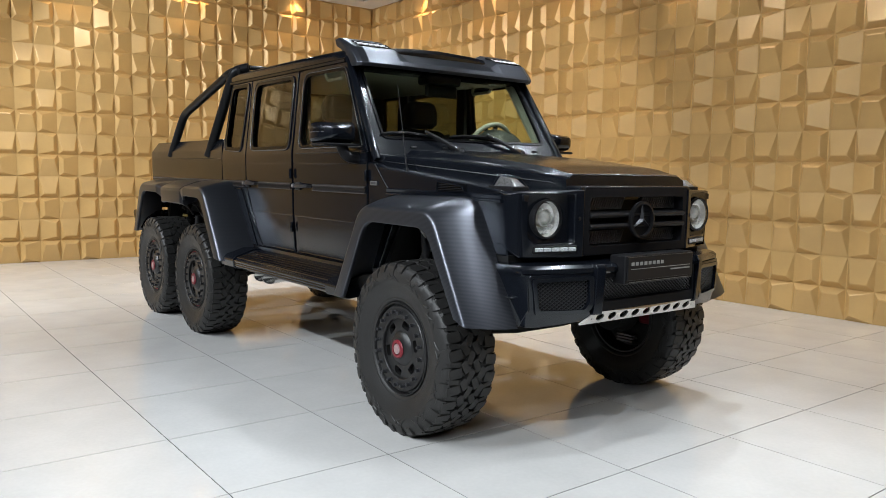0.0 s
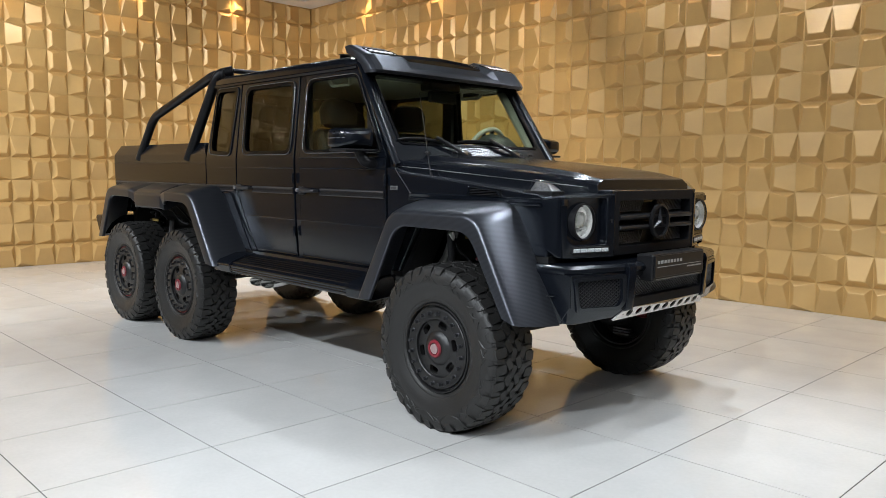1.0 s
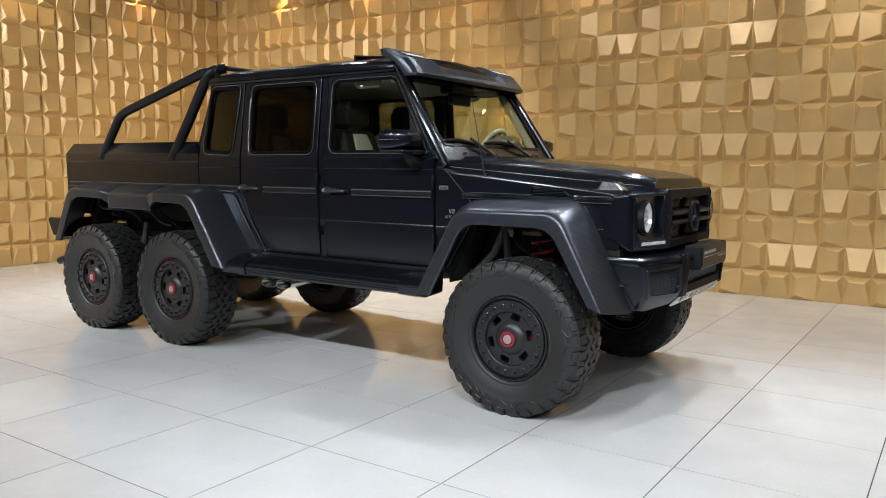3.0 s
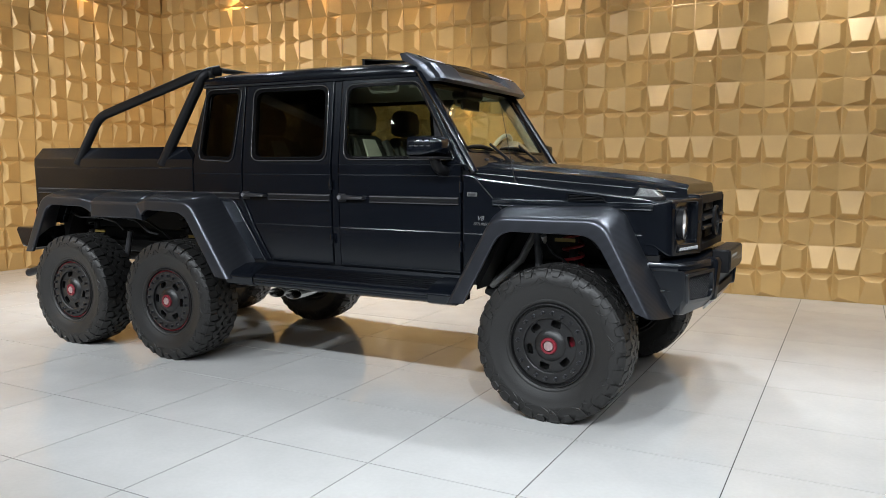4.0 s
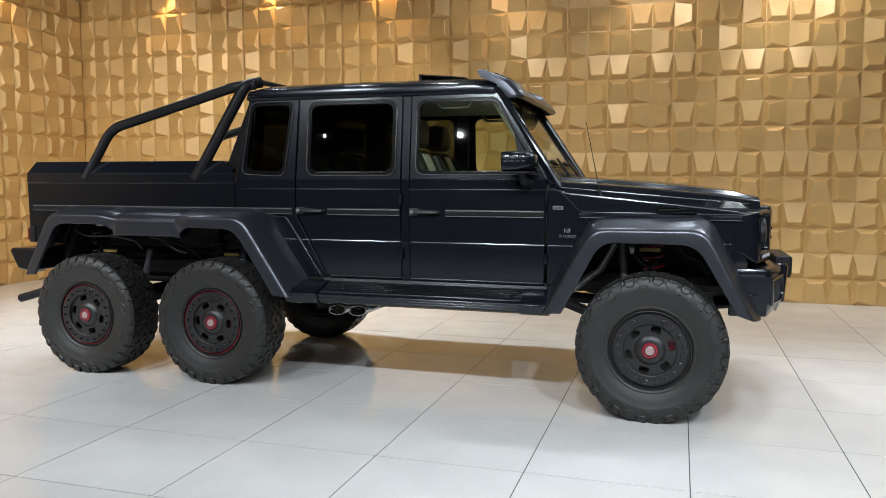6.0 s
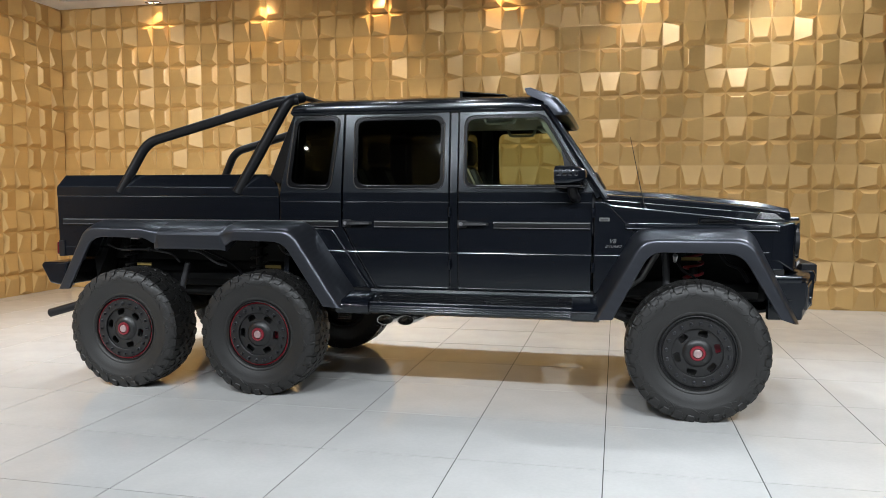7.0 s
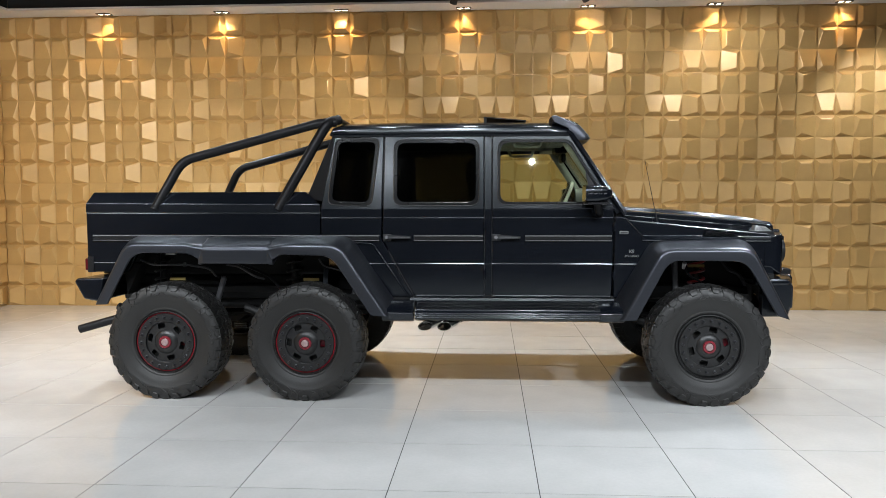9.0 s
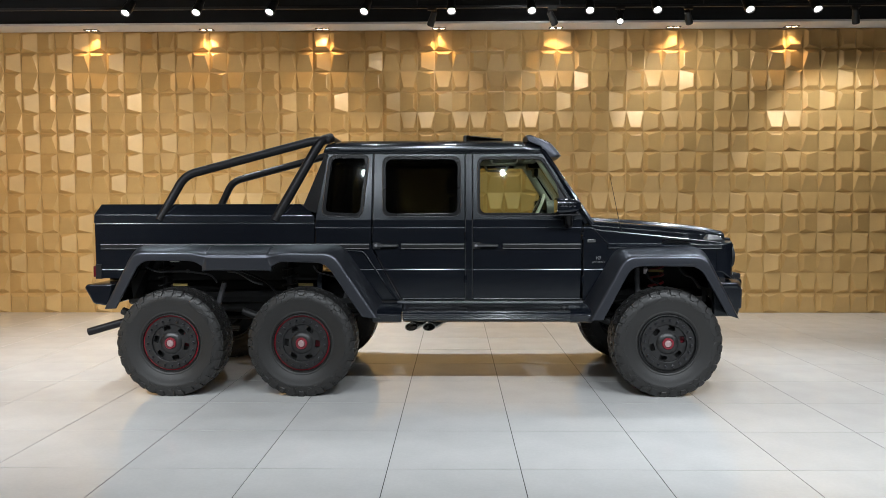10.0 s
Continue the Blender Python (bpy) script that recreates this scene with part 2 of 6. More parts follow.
def pierced(bm, outer, holes, front, back):
    """A plate with holes: 2D rings, carried to 3D by the two functions."""
    flat = bmesh.new()
    rings = []
    for ring in [outer, *holes]:
        vs = [flat.verts.new((u, v, 0)) for u, v in ring]
        rings.append(vs)
        for i in range(len(vs)):
            flat.edges.new((vs[i], vs[(i + 1) % len(vs)]))
    flat.verts.index_update()
    bmesh.ops.triangle_fill(flat, use_beauty=True, edges=flat.edges[:])
    flat.verts.index_update()
    co = [(v.co.x, v.co.y) for v in flat.verts]
    f = [bm.verts.new(front(*c)) for c in co]
    b = [bm.verts.new(back(*c)) for c in co]
    for face in flat.faces:
        ids = [v.index for v in face.verts]
        bm.faces.new([f[i] for i in ids])
        bm.faces.new([b[i] for i in ids[::-1]])
    for vs in rings:
        ids = [v.index for v in vs]
        for i in range(len(ids)):
            p, q = ids[i], ids[(i + 1) % len(ids)]
            bm.faces.new((f[p], f[q], b[q], b[p]))
    flat.free()
    return bm


def revolve(bm, profile, n=48, closed=True):
    """Turns a profile of (r, y) about the y axis."""
    rings = [[(r * math.cos(2 * math.pi * k / n), y, r * math.sin(2 * math.pi * k / n)) for k in range(n)] for r, y in profile]
    if closed:
        rings.append(rings[0])
    return grid_faces(bm, rings, True)


def circle(cx, cy, r, n=24, squash=1.0, turn=0.0):
    out = []
    for k in range(n):
        a = 2 * math.pi * k / n
        x, y = r * math.cos(a), r * squash * math.sin(a)
        out.append((cx + x * math.cos(turn) - y * math.sin(turn), cy + x * math.sin(turn) + y * math.cos(turn)))
    return out


def empty(name, label, category, group="", at=None):
    ob = new(name)
    if at is not None:
        ob.matrix_basis = at
    return tagged(ob, label, category, group)


# ---------------------------------------------------------------- showroom shell
X0, X1, Y0, Y1 = -5.95, 13.0, -12.0, 4.42     # the gold end wall, the far end, the wall behind, the gold long wall
SOFFIT, CEILING = 4.34, 5.0
COL, ROW = 0.2667, 0.31


def slab(name, x0, x1, y0, y1, z0, z1, mat, label):
    return tagged(part(name, box(bmesh.new(), x0, x1, y0, y1, z0, z1), mat), label, name.split("_")[0], kind="structure")


wall_north = slab("wall_north", X0 - 0.2, X1 + 0.2, Y1, Y1 + 0.2, 0, CEILING + 0.1, GOLD, "long wall clad in gold relief panels")
wall_west = slab("wall_west", X0 - 0.2, X0, Y0 - 0.2, Y1, 0, CEILING + 0.1, GOLD, "end wall clad in gold relief panels")
slab("wall_south", X0, X1, Y0 - 0.2, Y0, 0, CEILING + 0.1, GREY_WALL, "plain grey wall behind the walk")
slab("wall_east", X1, X1 + 0.2, Y0 - 0.2, Y1, 0, CEILING + 0.1, GREY_WALL, "plain grey end wall")
floor = slab("floor", X0 - 0.2, X1 + 0.2, Y0 - 0.2, Y1 + 0.2, -0.2, -0.003, JOINT, "floor of large white polished porcelain tiles")
slab("ceiling", X0 - 0.2, X1 + 0.2, Y0 - 0.2, Y1 + 0.2, CEILING, CEILING + 0.1, BLACK_CEILING, "black painted ceiling above the lighting tracks")
slab("soffit_north", X0, X1, Y1 - 0.42, Y1, SOFFIT, SOFFIT + 0.03, WHITE, "white lowered soffit along the gold wall")
slab("soffit_west", X0, X0 + 0.42, Y0, Y1 - 0.42, SOFFIT, SOFFIT + 0.03, WHITE, "white lowered soffit along the gold end wall")
slab("fascia_north", X0 + 0.425, X1, Y1 - 0.425, Y1 - 0.38, SOFFIT + 0.03, CEILING, BLACK_CEILING, "black fascia above the white soffit")
slab("fascia_west", X0 + 0.38, X0 + 0.425, Y0, Y1 - 0.43, SOFFIT + 0.03, CEILING, BLACK_CEILING, "black fascia above the white soffit")

# ---------------------------------------------------------------- lamps
def spot(name, power, color, degrees, blend, radius):
    d = bpy.data.lights.new(name, "SPOT")
    d.energy, d.color, d.spot_size, d.spot_blend, d.shadow_soft_size = power, color, radians(degrees), blend, radius
    return new(name, d)


def twin_downlight(m):
    base = empty("twin_downlight", "small black twin downlight with warm lamps in the white soffit", "downlight", "downlights along the gold walls", m)
    bm = bmesh.new()
    pierced(bm, [(-0.105, -0.055), (0.105, -0.055), (0.105, 0.055), (-0.105, 0.055)],
            [circle(-0.05, 0, 0.04, 16), circle(0.05, 0, 0.04, 16)], lambda u, v: (u, v, -0.012), lambda u, v: (u, v, 0.02))
    part("frame", bm, LAMP_BODY, base, bevel=0.003)
    for x in (-0.05, 0.05):
        bm = bmesh.new()
        solid(bm, [(u, v, -0.004) for u, v in circle(x, 0, 0.036, 16)], [(u, v, 0.012) for u, v in circle(x, 0, 0.036, 16)])
        part("lamp", bm, DOWN_GLOW, base, "glowing warm lamp")
    lamp = spot("downlight_beam", DOWN_POWER, WARM, 100, 0.5, 0.03)
    lamp.parent = base
    lamp.matrix_basis = pose(0, 0, -0.03, -4, 0, 0)
    return base


first = twin_downlight(pose(1.06, Y1 - 0.13, SOFFIT))
for k in range(-3, 7):
    if k:
        copy_thing(first, pose(1.06 + 1.766 * k, Y1 - 0.13, SOFFIT))
for k in range(5):
    copy_thing(first, pose(X0 + 0.13, 2.84 - 1.766 * k, SOFFIT, 0, 0, 90))


def lighting_track(name, x0, x1, y, z, turn=0):
    """Runs from x0 to x1 along x at y or, turned, along y at x = y."""
    t = empty(name, "black lighting track hung below the black ceiling", "lighting track", "lighting tracks", pose(0, y, z) if not turn else pose(y, 0, z, 0, 0, 90))
    bm = bmesh.new()
    solid(bm, [(x0, -0.018, 0), (x0, 0.018, 0), (x0, 0.018, 0.035), (x0, -0.018, 0.035)],
          [(x1, -0.018, 0), (x1, 0.018, 0), (x1, 0.018, 0.035), (x1, -0.018, 0.035)])
    part("rail", bm, LAMP_BODY, t, bevel=0.003)
    k = x0 + 0.3
    while k < x1:
        part("hanger", tube(bmesh.new(), [(k, 0, 0.03), (k, 0, CEILING - z)], 0.006, 8), LAMP_BODY, t)
        k += 1.9
    return t


def track_spotlight(x, y, z, aim, power, color, degrees, lit=True, blend=0.55):
    """A cylindrical spotlight on the track; z is the rail's height."""
    base = empty("track_spotlight", "black cylindrical track spotlight with a bright round lens" if lit else
                 "black cylindrical track spotlight aimed towards the gold walls", "spotlight", "spotlights on the tracks", pose(x, y, z))
    box_bm = box(bmesh.new(), -0.06, 0.06, -0.02, 0.02, -0.03, 0.0)
    part("adapter", box_bm, LAMP_BODY, base, bevel=0.004)
    part("stem", tube(bmesh.new(), [(0, 0, -0.02), (0, 0, -0.10)], 0.012, 10), LAMP_BODY, base)
    way = (Vector(aim) - Vector((x, y, z - 0.14))).normalized()
    turn = way.to_track_quat("-Z", "Y").to_matrix().to_4x4()
    head = Matrix.Translation((0, 0, -0.14)) @ turn
    bm = bmesh.new()
    n = 20
    rings = []
    for r, zz in ((0.030, 0.11), (0.040, 0.10), (0.042, 0.02), (0.048, 0.0), (0.048, -0.09), (0.040, -0.09), (0.030, -0.07)):
        rings.append([(r * math.cos(2 * math.pi * k / n), r * math.sin(2 * math.pi * k / n), zz) for k in range(n)])
    grid_faces(bm, rings, True, True)
    part("housing", bm, LAMP_BODY, base, at=head)
    bm = bmesh.new()
    solid(bm, [(u, v, -0.079) for u, v in circle(0, 0, 0.031, 16)], [(u, v, -0.074) for u, v in circle(0, 0, 0.031, 16)])
    part("lens", bm, LAMP_GLOW, base, "glowing white lens", at=head)
    lamp = spot("spotlight_beam", power, color, degrees, blend, 0.05)
    lamp.parent = base
    lamp.matrix_basis = head @ pose(0, 0, -0.12)
    return base


TRACK_Z = 3.775
lighting_track("lighting_track", -3.2, 6.6, 0.35, TRACK_Z)
# the lamps at x = 5.7 and 6.4 are added to brighten the floor ahead
for x, ax in ((-2.0, -0.6), (-1.29, -0.3), (-0.54, -0.9), (0.41, -0.9), (1.27, 0.1), (2.07, 0.15), (2.66, -0.5), (3.32, 0.1), (4.23, 0.3), (4.90, 0.2), (5.7, 0.3), (6.4, 0.3)):
    track_spotlight(x, 0.35, TRACK_Z, (x + ax, -2.6, 0), OVER_POWER * (4.0 if 4 < x < 5 else 1.0), COOL, 135)
lighting_track("lighting_track", -5.2, 9.4, 1.35, TRACK_Z + 0.5)
for x, k in ((-1.85, 1.9), (0.4, 1.15), (2.65, 1.0), (5.5, 0.42), (7.8, 0.42)):
    track_spotlight(x, 1.35, TRACK_Z + 0.5, (x + 0.1, 1.9, 0), BACK_POWER * k * 1.12, COOL, 88, False)
for x, ax, az, k, cone, color in ((-3.2, -5.0, 0.3, 1.1, 110, SOFT_WARM), (0.9, -3.4, 0.1, 4.1, 92, SOFT_WARM), (2.0, 2.6, 2.6, 1.4, 84, NEUTRAL)):
    track_spotlight(x, 1.35, TRACK_Z + 0.5, (ax, Y1, az), WALL_POWER * k, color, cone, False)
lighting_track("lighting_track", -5.2, 9.4, 2.9, TRACK_Z + 0.5)
for x, ax, az, k, cone in ((1.0, 0.2, 2.0, 0.55, 120), (2.6, 3.8, 2.2, 0.7, 115), (4.4, 5.2, 2.7, 1.2, 105), (6.6, 7.6, 1.4, 2.3, 105)):
    track_spotlight(x, 2.9, TRACK_Z + 0.5, (ax, Y1, az), WALL_POWER * k, NEUTRAL, cone, False)
# extra spotlight, added only for the sheen along the windscreen's foot
track_spotlight(3.5, 2.9, TRACK_Z + 0.5, (2.9, 0.1, 1.3), 38, COOL, 70)
lighting_track("lighting_track", -8.0, 0.4, -3.4, TRACK_Z + 0.5, 90)
for y, ay, k in ((-1.4, 1.8, 2.6), (-4.6, 0.2, 7.0), (-6.6, -3.0, 3.2)):
    track_spotlight(-3.4, y, TRACK_Z + 0.5, (X0, ay, 0.2), WALL_POWER * k, NEUTRAL, 112, False)
lighting_track("lighting_track", -4.6, 8.6, -5.1, TRACK_Z + 0.34)
for x, tx, k in ((-3.0, -3.5, 2.1), (-1.0, -1.2, 1.4), (1.0, 1.0, 1.4), (3.0, 3.0, 1.35), (5.0, 4.4, 2.0), (6.6, 4.9, 0.7), (8.2, 5.4, 0.6)):
    track_spotlight(x, -5.1, TRACK_Z + 0.34, (tx, -0.9 if tx < 4.8 else -1.7, 0.2), FRONT_POWER * k, COOL, 80 if x < 6 else 66, True, 0.85)
# unseen track, added as fill to lighten the shadow under the truck
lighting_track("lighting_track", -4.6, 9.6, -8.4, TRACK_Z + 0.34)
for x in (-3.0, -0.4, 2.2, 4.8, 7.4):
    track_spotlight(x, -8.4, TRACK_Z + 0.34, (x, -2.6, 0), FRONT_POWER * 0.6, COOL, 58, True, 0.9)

# ---------------------------------------------------------------- the six-wheeled pickup
# x runs towards its nose, the middle axle stands at x = 0, its centre line at y = 0
truck = empty("pickup_truck", "satin black six-wheeled off-road pickup with carbon flares, on the white tiles", "pickup truck")
FRONT_AXLE, REAR_AXLE, HUB_Z, HUB_Y = 3.1, -1.12, 0.455, 1.02
BELT, EAVE, CREASE, SILL = 1.50, 2.095, 1.064, 0.795


def side_y(z):
    """Half the body's width at a height."""
    if z <= CREASE:
        return 0.786 + (CREASE - 0.8) * 0.02 - (CREASE - z) * 0.015 - (CREASE - z) ** 2 * 0.21
    if z <= BELT:
        return 0.786 + (z - 0.8) * 0.02
    return 0.80 - (z - BELT) * 0.105


def flank(s, outer, holes=(), depth=0.035, proud=0.0):
    """A panel of the car's flank from (x, z) rings; s is -1 for its right side, 1 for its left."""
    return pierced(bmesh.new(), outer, list(holes), lambda x, z: (x, s * (side_y(z) + proud), z),
                   lambda x, z: (x, s * (side_y(z) + proud - depth), z))


def tumblehome(s, x0, x1, x2, x3, n=7, depth=0.035):
    """The lower part of a door: from x0 to x2 at the crease, from x1 to x3 at the sill, curving in towards the sill."""
    rings = []
    for k in range(n + 1):
        z = CREASE + (SILL - CREASE) * k / n
        a, b, y = x0 + (x1 - x0) * k / n, x2 + (x3 - x2) * k / n, side_y(z)
        rings.append([(a, s * y, z), (b, s * y, z), (b, s * (y - depth), z), (a, s * (y - depth), z)])
    return grid_faces(bmesh.new(), rings, True, True)


def join(target, extra):
    me = bpy.data.meshes.new("scrap")
    extra.to_mesh(me)
    extra.free()
    target.from_mesh(me)
    bpy.data.meshes.remove(me)
    return target


def bead(s, x0, x1, z):
    """A fine raised crease along the flank."""
    y = s * side_y(z)
    sec = [(y - s * 0.002, z - 0.005), (y + s * 0.0022, z - 0.003), (y + s * 0.0026, z - 0.001), (y + s * 0.0004, z + 0.005), (y - s * 0.002, z + 0.0055)]
    return solid(bmesh.new(), [(x0, a, b) for a, b in sec], [(x1, a, b) for a, b in sec])


def lip(s, p, q, h=0.008):
    """A fine bevelled lip from p to q: its face leans back towards the top."""
    sec = [(-0.004, -0.004), (0.0035, -0.003), (0.004, -0.001), (0.004 - 0.33 * h, h), (-0.004, h)]
    return solid(bmesh.new(), [(p[0], p[1] + s * a, p[2] + b) for a, b in sec], [(q[0], q[1] + s * a, q[2] + b) for a, b in sec])


def rub_strip(s, x0, x1, parent):
    """The ribbed black protective strip."""
    y = side_y(1.27)
    prof = [(y - 0.005, 1.246), (y + 0.010, 1.250), (y + 0.014, 1.258), (y + 0.009, 1.262), (y + 0.009, 1.278), (y + 0.014, 1.282), (y + 0.010, 1.292), (y - 0.005, 1.296)]
    part("rub_strip", solid(bmesh.new(), [(x0, s * a, b) for a, b in prof], [(x1, s * a, b) for a, b in prof]), PLASTIC, parent)
    for z, h in ((1.254, 0.0025), (1.290, 0.0045)):
        part("strip_lip", lip(s, (x0, s * (y + 0.011), z - 0.004), (x1, s * (y + 0.011), z - 0.004), h), GREY_PLASTIC, parent, angle=20)


def pane(s, ring, mat, parent, name="window_pane", inset=0.016):
    bm = pierced(bmesh.new(), ring, [], lambda x, z: (x, s * (side_y(z) - inset), z), lambda x, z: (x, s * (side_y(z) - inset - 0.004), z))
    return part(name, bm, mat, parent)


def seal(s, outer, inner, parent):
    bm = pierced(bmesh.new(), outer, [inner], lambda x, z: (x, s * (side_y(z) + 0.007), z), lambda x, z: (x, s * (side_y(z) - 0.012), z))
    ring = [(x, s * (side_y(z) + 0.006), z) for x, z in outer]
    ob = part("window_seal", bm, SEAL, parent, bevel=0.003)
    low = min(z for x, z in inner)
    x0, x1 = min(x for x, z in inner) + 0.06, max(x for x, z in inner) - 0.06
    part("seal_lip", lip(s, (x0, s * (side_y(low) + 0.006), low - 0.007), (x1, s * (side_y(low) + 0.006), low - 0.007), 0.003), SEAL, ob, angle=20)
    part("seal_bead", tube(bmesh.new(), ring + ring[:2], 0.0045, 6, False), BEAD, ob)
    return ob


def shrink(ring, k):
    cx = sum(p[0] for p in ring) / len(ring)
    cz = sum(p[1] for p in ring) / len(ring)
    w = max(p[0] for p in ring) - min(p[0] for p in ring)
    h = max(p[1] for p in ring) - min(p[1] for p in ring)
    return [(cx + (x - cx) * (1 - 2 * k / w), cz + (z - cz) * (1 - 2 * k / h)) for x, z in ring]


def door_handle(s, x, parent):
    y = side_y(1.285)
    rings = []
    for u, out, lo, hi in ((0.02, -0.01, 1.262, 1.294), (0.03, 0.030, 1.260, 1.295), (0.06, 0.040, 1.262, 1.294), (0.19, 0.040, 1.264, 1.288), (0.212, 0.032, 1.266, 1.286), (0.222, -0.01, 1.268, 1.284)):
        rings.append([(x + u, s * (y + out), lo), (x + u, s * (y + out + 0.004), lo + 0.006), (x + u, s * (y + out + 0.002), hi - 0.008), (x + u, s * (y + out - 0.006), hi), (x + u, s * (y + out - 0.020), hi), (x + u, s * (y + out - 0.020), lo)])
    h = part("handle", grid_faces(bmesh.new(), rings, True, True), SATIN, parent, bevel=0.003)
    part("lock_plate", box(bmesh.new(), x - 0.005, x + 0.062, s * y, s * (y + 0.012), 1.246, 1.302), SATIN, h, bevel=0.005)
    bm = revolve(bmesh.new(), [(0.0005, -0.006), (0.013, -0.005), (0.015, 0.000), (0.015, 0.010), (0.0005, 0.010)], 16)
    part("push_button", bm, BRIGHT_TRIM, h, "small chrome push button", at=pose(x + 0.026, s * (y + 0.043), 1.277))
    return h


def hinge(s, x, z, parent):
    y = side_y(z)
    part("hinge", tube(bmesh.new(), [(x, s * (y + 0.012), z - 0.035), (x, s * (y + 0.012), z - 0.012), (x, s * (y + 0.012), z + 0.012), (x, s * (y + 0.012), z + 0.035)], [0.010, 0.013, 0.013, 0.010], 10), PAINT, parent)


REAR_WIN = rounded([(0.690, 1.545), (1.338, 1.545), (1.338, 2.038), (0.690, 2.038)], 0.07, 5)
FRONT_WIN = rounded([(1.512, 1.545), (2.352, 1.545), (2.062, 2.038), (1.512, 2.038)], [0.07, 0.02, 0.05, 0.07], 5)
QUARTER_WIN = rounded([(0.165, 1.56), (0.478, 1.545), (0.538, 2.045), (0.222, 2.045)], 0.055, 5)

for s in (-1, 1):
    # rear door
    door = flank(s, [(0.588, BELT), (0.583, 1.267), (0.689, CREASE), (1.391, CREASE), (1.391, BELT)])
    join(door, tumblehome(s, 0.689, 0.842, 1.391, 1.391))
    join(door, flank(s, [(0.588, BELT), (1.391, BELT), (1.391, EAVE - 0.014), (0.599, EAVE - 0.014)], [shrink(REAR_WIN, -0.012)]))
    rear_door = edged(part("rear_door", door, PAINT, truck, angle=3), 0.006)
    seal(s, shrink(REAR_WIN, -0.016), shrink(REAR_WIN, 0.012), rear_door)
    pane(s, shrink(REAR_WIN, 0.008), PRIVACY, rear_door)
    part("crease", bead(s, 0.60, 1.39, 1.43), PAINT, rear_door, angle=20)
    part("crease", bead(s, 0.705, 1.39, CREASE), PAINT, rear_door, angle=20)
    part("door_lip", lip(s, (0.850, s * (side_y(SILL) + 0.003), SILL + 0.012), (1.385, s * (side_y(SILL) + 0.003), SILL + 0.012), 0.006), PAINT, rear_door, angle=20)
    rub_strip(s, 0.835, 1.385, rear_door)
    door_handle(s, 0.592, rear_door)
    for z in (1.36, 0.98):
        hinge(s, 1.398, z, rear_door)
    # front door
    door = flank(s, [(1.460, CREASE), (2.4033, CREASE), (2.408, BELT), (1.460, BELT)])
    join(door, tumblehome(s, 1.460, 1.460, 2.4033, 2.400))
    join(door, flank(s, [(1.460, BELT), (2.420, BELT), (2.080, EAVE - 0.014), (1.460, EAVE - 0.014)], [shrink(FRONT_WIN, -0.006)]))
    front_door = edged(part("front_door", door, PAINT, truck, angle=3), 0.006)
    seal(s, shrink(FRONT_WIN, -0.010), shrink(FRONT_WIN, 0.012), front_door)
    pane(s, shrink(FRONT_WIN, 0.008), GLASS, front_door)
    part("crease", bead(s, 1.46, 2.40, 1.43), PAINT, front_door, angle=20)
    part("crease", bead(s, 1.46, 2.40, CREASE), PAINT, front_door, angle=20)
    part("door_lip", lip(s, (1.466, s * (side_y(SILL) + 0.003), SILL + 0.012), (2.395, s * (side_y(SILL) + 0.003), SILL + 0.012), 0.006), PAINT, front_door, angle=20)
    rub_strip(s, 1.72, 2.395, front_door)
    door_handle(s, 1.462, front_door)
    for z in (1.36, 0.98):
        hinge(s, 2.414, z, front_door)
    # the corner of the front window that carries the mirror
    bm = pierced(bmesh.new(), [(2.235, 1.552), (2.375, 1.552), (2.215, 1.80), (2.19, 1.80)], [], lambda x, z: (x, s * (side_y(z) + 0.004), z), lambda x, z: (x, s * (side_y(z) - 0.012), z))
    part("window_corner", bm, PLASTIC, front_door)
    # wing mirror
    bm = bmesh.new()
    rings = []
    for x, k, f in ((2.165, 1.0, 0.0), (2.185, 1.03, 0.0), (2.26, 1.0, 0.0), (2.32, 0.86, 0.008), (2.36, 0.60, 0.015), (2.372, 0.30, 0.02)):
        rings.append([(x, s * (0.935 + u * k), 1.615 + f * 0.3 + v * k) for u, v in rounded([(-0.125, -0.068), (0.125, -0.060), (0.122, 0.058), (-0.118, 0.072)], 0.035, 4)])
    grid_faces(bm, rings, True, True)
    mirror = part("wing_mirror", bm, PAINT, front_door)
    part("mirror_glass", solid(bmesh.new(), [(2.163, s * (0.935 + u * 0.88), 1.615 + v * 0.84) for u, v in rounded([(-0.125, -0.068), (0.125, -0.060), (0.122, 0.058), (-0.118, 0.072)], 0.035, 4)],
                               [(2.160, s * (0.935 + u * 0.88), 1.615 + v * 0.84) for u, v in rounded([(-0.125, -0.068), (0.125, -0.060), (0.122, 0.058), (-0.118, 0.072)], 0.035, 4)]), CHROME, mirror)
    for row, z in enumerate((1.622, 1.650)):
        for k in range(4):
            x = 2.178 + 0.036 * k
            y = 1.050 - 0.30 * max(x - 2.235, 0) - 0.004 * row
            for name, mat, out, z0, z1, label in (("air_slot", SEAL, 0.013, -0.007, 0.007, "dark air slot"), ("slot_edge", BRIGHT_TRIM, 0.0145, -0.0085, -0.0055, "")):
                ring = [(x + 0.004 * k, z + z0), (x + 0.030, z + z0), (x + 0.032, z + z1), (x + 0.004, z + z1)]
                part(name, solid(bmesh.new(), [(p, s * (y + out - 0.10 * (p - x)), q) for p, q in ring], [(p, s * (y - 0.02), q) for p, q in ring]), mat, mirror, label)
    bm = box(bmesh.new(), 2.17, 2.345, s * 0.80, s * 1.055, 1.535, 1.552)
    part("mirror_base", bm, PLASTIC, mirror, bevel=0.008)
